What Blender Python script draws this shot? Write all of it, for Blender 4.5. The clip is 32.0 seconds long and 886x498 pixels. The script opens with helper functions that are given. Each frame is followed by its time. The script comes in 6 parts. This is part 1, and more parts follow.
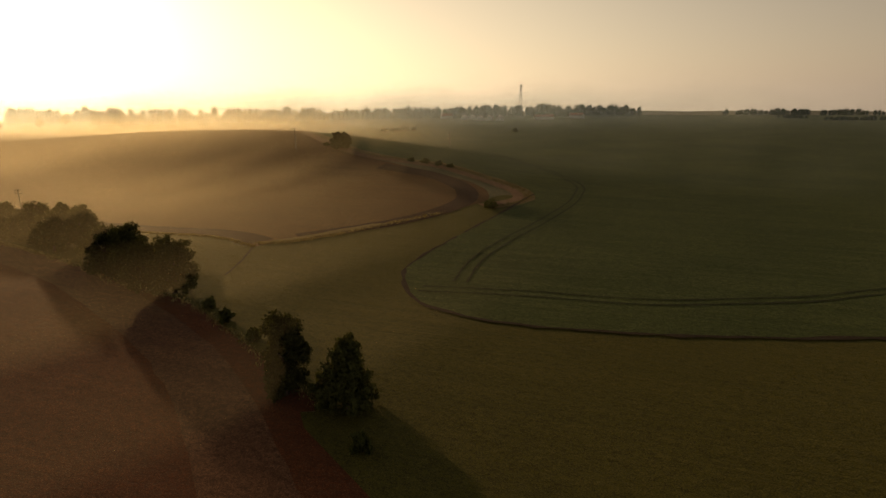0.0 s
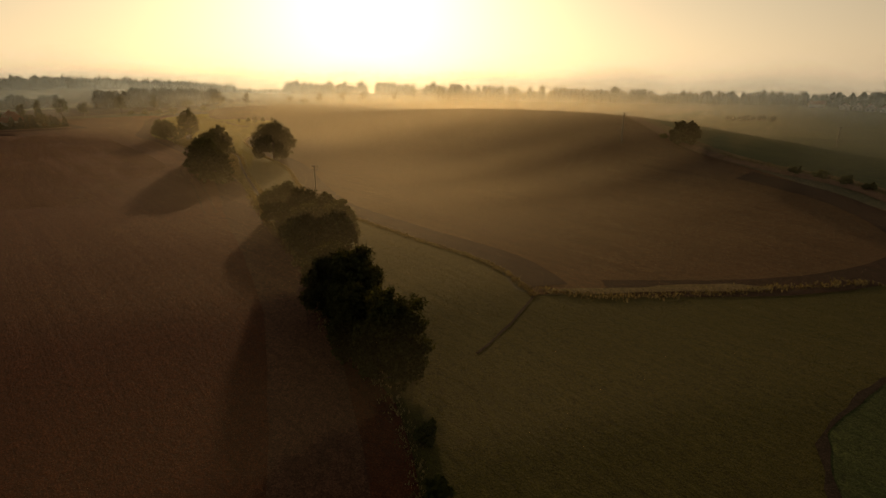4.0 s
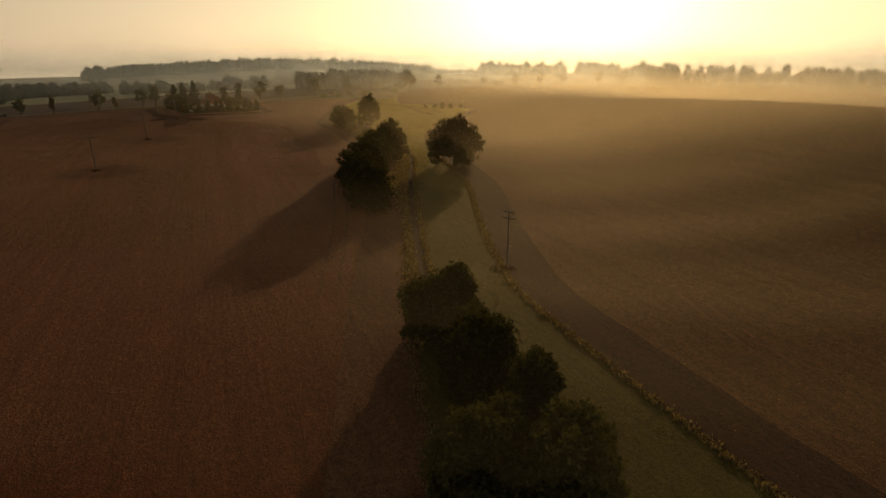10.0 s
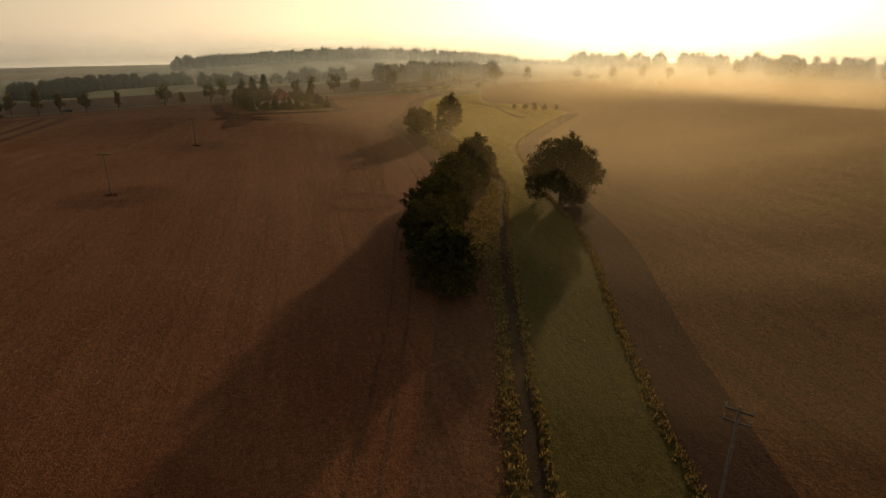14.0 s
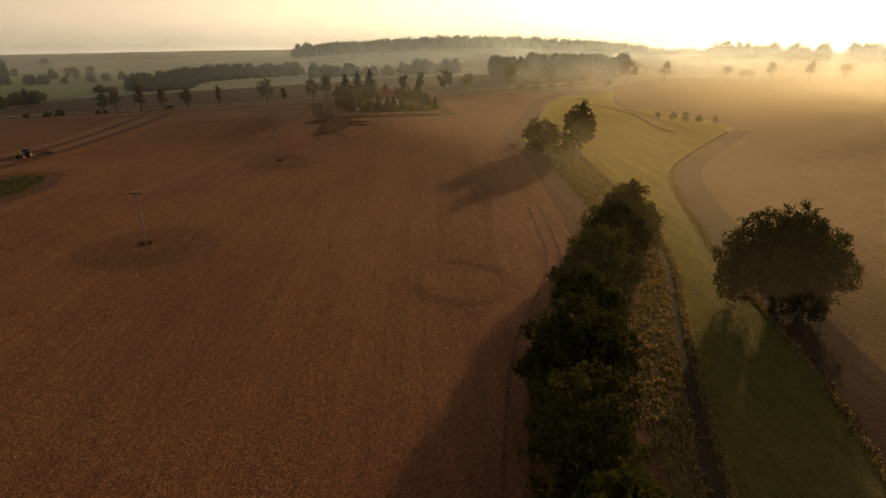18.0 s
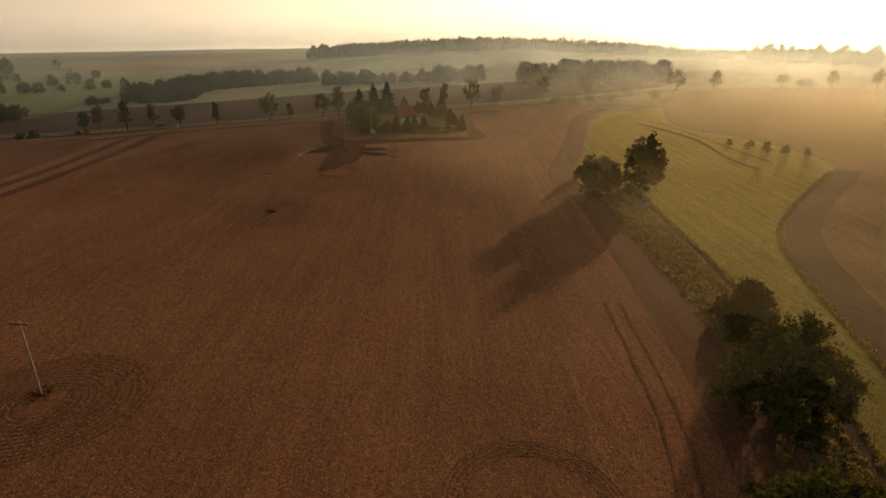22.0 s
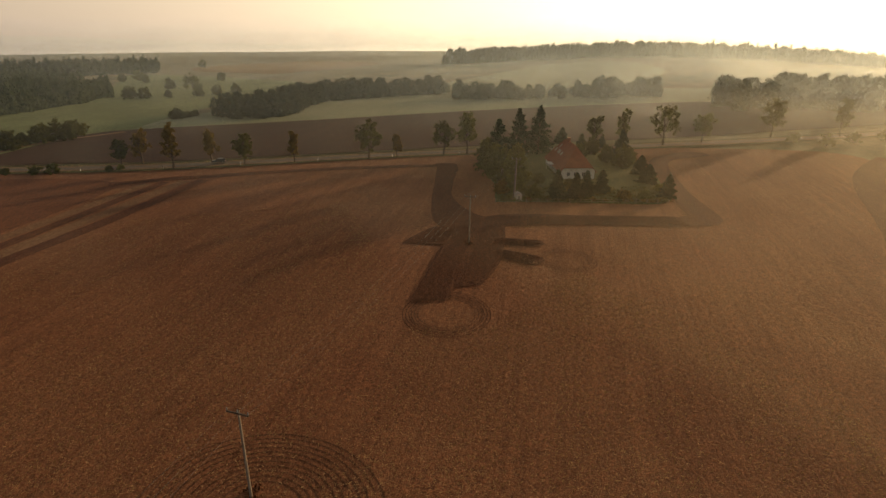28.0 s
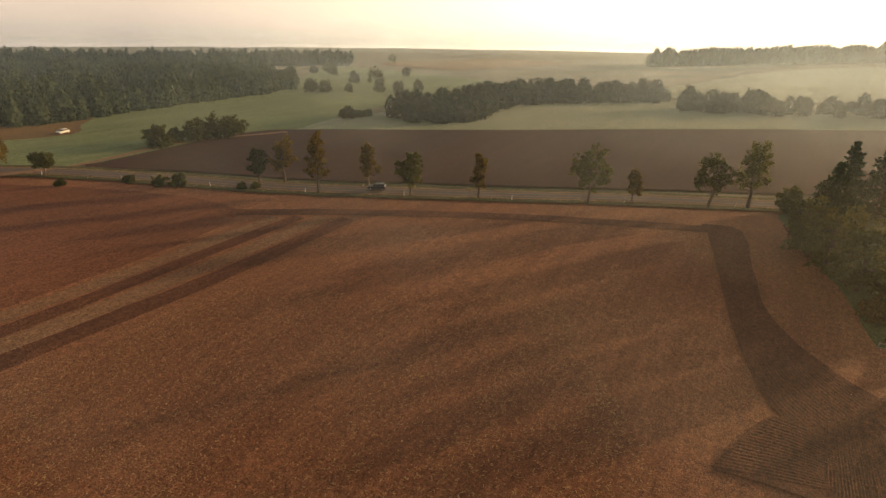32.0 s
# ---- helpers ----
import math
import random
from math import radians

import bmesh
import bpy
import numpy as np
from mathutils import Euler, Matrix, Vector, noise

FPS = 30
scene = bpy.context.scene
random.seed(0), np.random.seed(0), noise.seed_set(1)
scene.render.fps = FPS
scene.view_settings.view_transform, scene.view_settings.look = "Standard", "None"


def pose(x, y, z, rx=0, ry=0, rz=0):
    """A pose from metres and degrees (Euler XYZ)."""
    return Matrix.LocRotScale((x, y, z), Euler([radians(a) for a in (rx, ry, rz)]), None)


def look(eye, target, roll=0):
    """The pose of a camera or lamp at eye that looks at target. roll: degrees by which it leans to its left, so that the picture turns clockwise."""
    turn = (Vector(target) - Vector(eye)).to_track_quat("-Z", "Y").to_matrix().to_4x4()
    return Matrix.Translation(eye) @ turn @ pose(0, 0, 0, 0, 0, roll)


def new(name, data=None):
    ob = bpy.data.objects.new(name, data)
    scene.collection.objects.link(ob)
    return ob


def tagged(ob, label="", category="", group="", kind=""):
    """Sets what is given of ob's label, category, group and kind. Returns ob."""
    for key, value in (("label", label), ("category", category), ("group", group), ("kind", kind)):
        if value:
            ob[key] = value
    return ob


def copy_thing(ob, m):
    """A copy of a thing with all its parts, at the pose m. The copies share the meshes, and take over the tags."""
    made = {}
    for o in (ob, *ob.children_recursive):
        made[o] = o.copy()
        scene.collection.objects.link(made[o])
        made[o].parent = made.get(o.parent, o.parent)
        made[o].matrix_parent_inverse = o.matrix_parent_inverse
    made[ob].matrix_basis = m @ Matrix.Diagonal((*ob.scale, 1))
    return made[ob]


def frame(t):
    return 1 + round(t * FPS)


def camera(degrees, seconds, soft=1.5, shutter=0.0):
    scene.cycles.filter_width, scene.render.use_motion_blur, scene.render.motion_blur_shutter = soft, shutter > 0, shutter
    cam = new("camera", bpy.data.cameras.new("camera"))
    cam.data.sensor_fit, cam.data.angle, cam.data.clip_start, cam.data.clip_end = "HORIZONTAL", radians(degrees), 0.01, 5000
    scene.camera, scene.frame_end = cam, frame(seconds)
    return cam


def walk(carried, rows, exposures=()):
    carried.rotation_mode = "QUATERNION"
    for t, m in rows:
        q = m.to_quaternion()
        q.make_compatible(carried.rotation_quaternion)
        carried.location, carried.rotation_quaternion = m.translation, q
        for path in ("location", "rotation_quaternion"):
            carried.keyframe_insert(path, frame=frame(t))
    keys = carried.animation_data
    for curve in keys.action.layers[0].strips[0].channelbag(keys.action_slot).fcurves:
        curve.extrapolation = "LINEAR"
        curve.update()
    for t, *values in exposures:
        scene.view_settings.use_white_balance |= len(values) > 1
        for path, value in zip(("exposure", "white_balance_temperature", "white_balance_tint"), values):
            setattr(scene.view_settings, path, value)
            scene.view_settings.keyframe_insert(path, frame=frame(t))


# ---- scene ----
cam = camera(76.9, 32.0)
METRES, EYE, TILT, LEAN, TURN = 400.0, 34.0, 0.0, 0.0, 17.3
EXPOSURES = [(0.0, -0.36, 7600, 10), (2.0, -0.85, 7600, 10), (6.0, -1.0, 7600, 10), (9.0, -0.88, 7600, 10), (12.0, -0.66, 7500, 10), (13.0, -0.56, 7400, 10), (16.0, -0.1, 7300, 10), (19.0, 0.08, 7300, 10), (25.0, 0.12, 7300, 10), (28.0, 0.42, 7200, 10), (29.0, 0.7, 7100, 10), (30.0, 0.85, 7000, 10), (32.0, 1.05, 6900, 10)]
ROWS = [
    (0.0, 0.0, 0.0, 0.0, -0.18, -15.25, 0.66),
    (0.5, -0.0, 0.0144, -0.0005, 4.05, -15.49, 0.5),
    (1.0, -0.0014, 0.03, -0.001, 8.51, -15.72, 0.36),
    (1.5, -0.0042, 0.0454, -0.0018, 12.64, -15.94, 0.15),
    (2.0, -0.0079, 0.0601, -0.0021, 16.2, -16.2, 0.06),
    (2.5, -0.0129, 0.0748, -0.0027, 19.47, -16.41, 0.02),
    (3.0, -0.0191, 0.0892, -0.0033, 24.27, -16.62, -0.12),
    (3.5, -0.0266, 0.1035, -0.0037, 28.31, -16.82, -0.31),
    (5.5, -0.0582, 0.1477, -0.0039, 39.38, -17.64, -0.33),
    (6.0, -0.0672, 0.1576, -0.0033, 41.98, -17.86, -0.31),
    (6.5, -0.0765, 0.167, -0.0029, 43.41, -18.01, -0.28),
    (7.0, -0.0862, 0.1762, -0.003, 43.91, -18.2, -0.23),
    (7.5, -0.0963, 0.1851, -0.0034, 44.21, -18.36, -0.19),
    (8.0, -0.1064, 0.1939, -0.0036, 46.97, -18.5, -0.25),
    (8.5, -0.1166, 0.2032, -0.0037, 48.65, -18.62, -0.13),
    (9.0, -0.1273, 0.2117, -0.0038, 49.06, -18.76, -0.05),
    (9.5, -0.1382, 0.2203, -0.004, 49.33, -18.91, 0.03),
    (10.0, -0.1492, 0.2286, -0.0039, 50.37, -19.01, 0.06),
    (10.5, -0.16, 0.2369, -0.0036, 51.87, -19.14, 0.17),
    (11.0, -0.1712, 0.2447, -0.0032, 53.38, -19.26, 0.18),
    (11.5, -0.1826, 0.2522, -0.0027, 54.3, -19.35, 0.15),
    (12.0, -0.1943, 0.2595, -0.0023, 55.26, -19.5, 0.16),
    (12.5, -0.2061, 0.2667, -0.0019, 55.55, -19.67, 0.22),
    (13.0, -0.2179, 0.2736, -0.001, 56.05, -19.84, 0.19),
    (13.5, -0.2299, 0.2803, 0.0, 57.3, -19.95, 0.07),
    (15.5, -0.2819, 0.3097, 0.0013, 61.72, -20.47, 0.03),
    (16.0, -0.2935, 0.3151, 0.003, 63.55, -20.71, 0.01),
    (16.5, -0.3051, 0.3201, 0.0044, 65.6, -20.9, 0.02),
    (17.0, -0.317, 0.3246, 0.006, 67.38, -21.13, -0.0),
    (17.5, -0.3289, 0.3287, 0.0076, 68.94, -21.33, -0.02),
    (18.0, -0.3411, 0.3321, 0.0088, 69.69, -21.33, -0.12),
    (18.5, -0.3533, 0.3357, 0.01, 70.21, -21.34, -0.1),
    (19.0, -0.3655, 0.3389, 0.0112, 70.55, -21.37, -0.12),
    (19.5, -0.3778, 0.3418, 0.0127, 70.79, -21.4, -0.17),
    (20.0, -0.39, 0.3448, 0.0143, 71.0, -21.43, -0.2),
    (20.5, -0.4023, 0.3477, 0.0157, 71.17, -21.44, -0.19),
    (21.0, -0.4147, 0.3507, 0.0169, 71.29, -21.46, -0.15),
    (21.5, -0.4268, 0.3536, 0.0184, 71.39, -21.51, -0.14),
    (22.0, -0.4391, 0.3563, 0.0194, 71.46, -21.5, -0.16),
    (22.5, -0.4514, 0.3592, 0.0208, 71.5, -21.55, -0.12),
    (23.0, -0.4683, 0.363, 0.0217, 71.48, -21.57, -0.08),
    (23.5, -0.4876, 0.3676, 0.0217, 71.44, -21.59, -0.01),
    (24.0, -0.5071, 0.3721, 0.0214, 71.37, -21.6, -0.02),
    (24.5, -0.5269, 0.3768, 0.0211, 71.32, -21.62, 0.06),
    (25.0, -0.5459, 0.3815, 0.0213, 71.25, -21.65, 0.16),
    (25.5, -0.5661, 0.3856, 0.0219, 72.77, -21.66, 0.11),
    (27.5, -0.6551, 0.394, 0.0167, 82.78, -21.24, -0.32),
    (28.0, -0.6732, 0.3938, 0.0159, 84.83, -21.27, -0.42),
    (28.5, -0.6923, 0.393, 0.0153, 90.94, -21.4, -0.7),
    (29.0, -0.7116, 0.3915, 0.0149, 95.97, -21.44, -0.93),
    (29.5, -0.7307, 0.3883, 0.0147, 96.27, -21.45, -0.92),
    (30.0, -0.7495, 0.3838, 0.0142, 98.08, -21.48, -1.02),
    (30.5, -0.7685, 0.379, 0.0128, 99.89, -21.53, -1.04),
    (31.0, -0.7873, 0.3733, 0.0104, 101.03, -21.51, -1.13),
    (31.5, -0.8055, 0.3676, 0.0079, 101.95, -21.55, -1.09),
    (32.0, -0.8244, 0.3611, 0.0048, 102.58, -21.55, -1.16),
]
walk(cam, [(t, pose(0, 0, EYE, TILT, LEAN, TURN) @ pose(METRES * x, METRES * y, METRES * z, 90 + pitch, roll, yaw)) for t, x, y, z, yaw, pitch, roll in ROWS],
     exposures=EXPOSURES)

from mathutils.geometry import delaunay_2d_cdt

SUN_YAW, SUN_EL = 56.0, 9.0
sx, sy = -math.sin(radians(SUN_YAW)), math.cos(radians(SUN_YAW))

# ---------------------------------------------------------------- sky and sun
world = bpy.data.worlds.new("sky")
scene.world = world
world.use_nodes = True
wt = world.node_tree
wbg = wt.nodes["Background"]
sky = wt.nodes.new("ShaderNodeTexSky")
sky.sky_type = "NISHITA"
sky.sun_disc = False
sky.sun_elevation = radians(SUN_EL)
sky.sun_rotation = radians(-SUN_YAW)
sky.air_density, sky.dust_density, sky.ozone_density = 1.0, 2.0, 1.0


def sky_node(kind, op, *ins):
    n = wt.nodes.new(kind)
    n.operation = op
    for i, v in enumerate(ins):
        if isinstance(v, (float, int, tuple)):
            n.inputs[i].default_value = v
        else:
            wt.links.new(v, n.inputs[i])
    return n.outputs["Value"] if "Value" in n.outputs else n.outputs["Vector"]


def sky_add(a, b):
    n = wt.nodes.new("ShaderNodeVectorMath")
    n.operation = "ADD"
    wt.links.new(a, n.inputs[0])
    wt.links.new(b, n.inputs[1])
    return n.outputs["Vector"]


def sky_scaled(colour, fac):
    n = wt.nodes.new("ShaderNodeVectorMath")
    n.operation = "SCALE"
    if isinstance(colour, tuple):
        n.inputs[0].default_value = colour
    else:
        wt.links.new(colour, n.inputs[0])
    if isinstance(fac, float):
        n.inputs["Scale"].default_value = fac
    else:
        wt.links.new(fac, n.inputs["Scale"])
    return n.outputs["Vector"]


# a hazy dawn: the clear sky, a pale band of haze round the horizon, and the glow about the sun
way = wt.nodes.new("ShaderNodeTexCoord").outputs["Generated"]
toward = wt.nodes.new("ShaderNodeVectorMath")
toward.operation = "DOT_PRODUCT"
wt.links.new(way, toward.inputs[0])
ce = math.cos(radians(SUN_EL))
toward.inputs[1].default_value = (sx * ce, sy * ce, math.sin(radians(SUN_EL)))
split = wt.nodes.new("ShaderNodeSeparateXYZ")
wt.links.new(way, split.inputs[0])
height = sky_node("ShaderNodeMath", "MAXIMUM", split.outputs["Z"], 0.0)
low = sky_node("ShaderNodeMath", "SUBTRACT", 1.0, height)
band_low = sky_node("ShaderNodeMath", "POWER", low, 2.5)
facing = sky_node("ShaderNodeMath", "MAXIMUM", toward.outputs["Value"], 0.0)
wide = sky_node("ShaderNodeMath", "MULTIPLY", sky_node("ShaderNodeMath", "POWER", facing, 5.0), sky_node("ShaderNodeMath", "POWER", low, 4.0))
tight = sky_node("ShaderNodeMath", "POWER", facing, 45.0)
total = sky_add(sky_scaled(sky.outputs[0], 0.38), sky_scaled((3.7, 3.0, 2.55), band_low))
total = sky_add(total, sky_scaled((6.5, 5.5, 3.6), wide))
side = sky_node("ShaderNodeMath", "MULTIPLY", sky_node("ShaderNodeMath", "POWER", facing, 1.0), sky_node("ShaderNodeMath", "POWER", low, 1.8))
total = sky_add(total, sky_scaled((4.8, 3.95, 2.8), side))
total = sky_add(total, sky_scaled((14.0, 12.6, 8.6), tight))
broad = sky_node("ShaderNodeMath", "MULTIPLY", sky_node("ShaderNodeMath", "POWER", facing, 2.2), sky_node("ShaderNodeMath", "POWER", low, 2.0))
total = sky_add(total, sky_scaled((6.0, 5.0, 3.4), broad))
total = sky_add(total, sky_scaled((0.95, 0.85, 0.8), height))
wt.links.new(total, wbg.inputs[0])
wbg.inputs[1].default_value = 0.1
sun = new("sun", bpy.data.lights.new("sun", "SUN"))
sun.data.energy, sun.data.angle, sun.data.color = 2.7, radians(1.2), (1.0, 0.66, 0.34)
sun.matrix_world = look((sx * 900, sy * 900, 900 * math.tan(radians(SUN_EL))), (0, 0, 0))
scene.cycles.transparent_max_bounces = 128


# ---------------------------------------------------------------- materials
def material(name, rough=0.9):
    m = bpy.data.materials.new(name)
    m.use_nodes = True
    b = m.node_tree.nodes["Principled BSDF"]
    b.inputs["Roughness"].default_value = rough
    b.inputs["Specular IOR Level"].default_value = 0.15
    return m, m.node_tree, b


def node(nt, kind, **values):
    n = nt.nodes.new(kind)
    for k, v in values.items():
        n.inputs[k].default_value = v
    return n


def place_coords(nt, turn=0.0, stretch=(1, 1, 1)):
    c = nt.nodes.new("ShaderNodeTexCoord")
    mp = nt.nodes.new("ShaderNodeMapping")
    mp.inputs["Rotation"].default_value = (0, 0, radians(turn))
    mp.inputs["Scale"].default_value = stretch
    nt.links.new(c.outputs["Object"], mp.inputs["Vector"])
    return mp.outputs["Vector"]


def noise_tex(nt, vec, scale, detail=3.0, rough=0.6):
    n = node(nt, "ShaderNodeTexNoise", Scale=scale, Detail=detail, Roughness=rough)
    nt.links.new(vec, n.inputs["Vector"])
    return n.outputs["Fac"]


def ramp(nt, fac, stops):
    r = nt.nodes.new("ShaderNodeValToRGB")
    els = r.color_ramp.elements
    while len(els) < len(stops):
        els.new(0.5)
    for e, (p, c) in zip(els, stops):
        e.position, e.color = p, (*c, 1)
    nt.links.new(fac, r.inputs[0])
    return r.outputs[0]


def mix(nt, fac, a, b, how="MIX"):
    m = nt.nodes.new("ShaderNodeMix")
    m.data_type, m.blend_type = "RGBA", how
    for k, s in ((0, fac), (6, a), (7, b)):
        if isinstance(s, (float, int)):
            m.inputs[k].default_value = s
        elif isinstance(s, tuple):
            m.inputs[k].default_value = (*s, 1)
        else:
            nt.links.new(s, m.inputs[k])
    return m.outputs[2]


def bump(nt, b, fac, strength, dist):
    n = node(nt, "ShaderNodeBump", Strength=strength, Distance=dist)
    nt.links.new(fac, n.inputs["Height"])
    nt.links.new(n.outputs[0], b.inputs["Normal"])


def field_material(name, low, high, fleck=None, turn=0.0, row=1.6, fleck_share=0.6, relief=0.25, streak=0.5, fleck_scale=4.2, other=None, flat_sheen=0.0):
    """Soil or crop: broad patches, streaks along the tillage, fine flecks."""
    m, nt, b = material(name, 0.95)
    flat = place_coords(nt)
    rows = place_coords(nt, turn, (0.035, row, 1))
    rows_near = place_coords(nt, turn, (0.6, 1.0, 1))
    broad = noise_tex(nt, flat, 0.022, 4, 0.62)
    streaks = noise_tex(nt, rows, 0.55, 4, 0.65)
    fine = noise_tex(nt, flat, 2.2, 3, 0.75)
    col = mix(nt, streak, ramp(nt, broad, [(0.36, low), (0.66, high)]), ramp(nt, streaks, [(0.38, low), (0.64, high)]))
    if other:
        # along x: redder, barer, darker soil; on grass, sunlit brightness painted into the west
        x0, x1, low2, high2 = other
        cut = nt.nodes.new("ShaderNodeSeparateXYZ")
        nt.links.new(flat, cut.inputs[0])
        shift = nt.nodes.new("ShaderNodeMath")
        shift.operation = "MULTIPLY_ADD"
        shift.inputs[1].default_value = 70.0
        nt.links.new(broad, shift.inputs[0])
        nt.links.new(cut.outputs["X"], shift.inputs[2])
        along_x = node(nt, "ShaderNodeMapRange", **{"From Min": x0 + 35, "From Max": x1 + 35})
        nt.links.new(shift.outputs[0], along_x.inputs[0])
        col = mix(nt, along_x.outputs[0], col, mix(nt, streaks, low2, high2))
    clumps = noise_tex(nt, rows_near, 1.7, 3, 0.75)
    col = mix(nt, 0.55, col, ramp(nt, clumps, [(0.33, (0.55,) * 3), (0.5, (1.0,) * 3), (0.7, (1.5,) * 3)]), "MULTIPLY")
    grain = noise_tex(nt, flat, 7.0, 2, 0.7)
    col = mix(nt, 0.9, col, ramp(nt, grain, [(0.35, (0.5,) * 3), (0.5, (1.0,) * 3), (0.66, (1.6,) * 3)]), "MULTIPLY")
    dark = tuple(c * 0.5 for c in low)
    col = mix(nt, ramp(nt, fine, [(0.34, (0.75,) * 3), (0.52, (0,) * 3)]), col, dark)
    if fleck:
        vor = node(nt, "ShaderNodeTexVoronoi", Scale=fleck_scale)
        vor.inputs["Randomness"].default_value = 1.0
        nt.links.new(place_coords(nt, turn, (0.8, 1.7, 1)), vor.inputs["Vector"])
        patch = noise_tex(nt, flat, 0.06, 3, 0.6)
        spots = ramp(nt, vor.outputs["Distance"], [(0.22, (1,) * 3), (0.38, (0,) * 3)])
        if other:
            spots = mix(nt, ramp(nt, along_x.outputs[0], [(0.0, (0,) * 3), (1.0, (0.75,) * 3)]), spots, (0.0, 0.0, 0.0))
        where = mix(nt, 1.0, spots, ramp(nt, patch, [(0.38, (fleck_share * 0.2,) * 3), (0.62, (fleck_share,) * 3)]), "MULTIPLY")
        col = mix(nt, where, col, fleck)
    nt.links.new(col, b.inputs["Base Color"])
    bump(nt, b, mix(nt, 0.5, mix(nt, 0.4, fine, grain), mix(nt, 0.4, streaks, clumps)), 0.9, relief * 1.4)
    # sheen added to brighten cover seen flat on, in place of its backlit glow
    b.inputs["Sheen Weight"].default_value = flat_sheen
    b.inputs["Sheen Roughness"].default_value = 0.45
    b.inputs["Sheen Tint"].default_value = (*[min(1.0, 2.2 * c / max(high)) for c in high], 1)
    return m


def leaf_material(name, dark, light, through_col, share=0.35):
    m = bpy.data.materials.new(name)
    m.use_nodes = True
    nt = m.node_tree
    nt.nodes.remove(nt.nodes["Principled BSDF"])
    geo = nt.nodes.new("ShaderNodeNewGeometry")
    info = nt.nodes.new("ShaderNodeObjectInfo")
    col = ramp(nt, geo.outputs["Random Per Island"], [(0.0, dark), (0.75, light), (1.0, tuple(min(1, c * 1.15) for c in light))])
    hue = node(nt, "ShaderNodeHueSaturation")
    rnd = node(nt, "ShaderNodeMapRange", **{"To Min": 0.75, "To Max": 1.25})
    nt.links.new(info.outputs["Random"], rnd.inputs[0])
    nt.links.new(rnd.outputs[0], hue.inputs["Value"])
    nt.links.new(col, hue.inputs["Color"])
    d = nt.nodes.new("ShaderNodeBsdfDiffuse")
    tr = nt.nodes.new("ShaderNodeBsdfTranslucent")
    nt.links.new(hue.outputs[0], d.inputs[0])
    nt.links.new(mix(nt, 1.0, hue.outputs[0], through_col, "MULTIPLY"), tr.inputs[0])
    ms = nt.nodes.new("ShaderNodeMixShader")
    ms.inputs[0].default_value = share
    nt.links.new(d.outputs[0], ms.inputs[1])
    nt.links.new(tr.outputs[0], ms.inputs[2])
    nt.links.new(ms.outputs[0], nt.nodes["Material Output"].inputs[0])
    return m


def plain(name, col, rough=0.8, scale=1.5, spread=0.35, metal=0.0):
    m, nt, b = material(name, rough)
    n = noise_tex(nt, place_coords(nt), scale, 4, 0.65)
    nt.links.new(ramp(nt, n, [(0.3, tuple(c * (1 - spread) for c in col)), (0.7, tuple(min(1, c * (1 + spread)) for c in col))]), b.inputs["Base Color"])
    b.inputs["Metallic"].default_value = metal
    bump(nt, b, n, 0.4, 0.02)
    return m


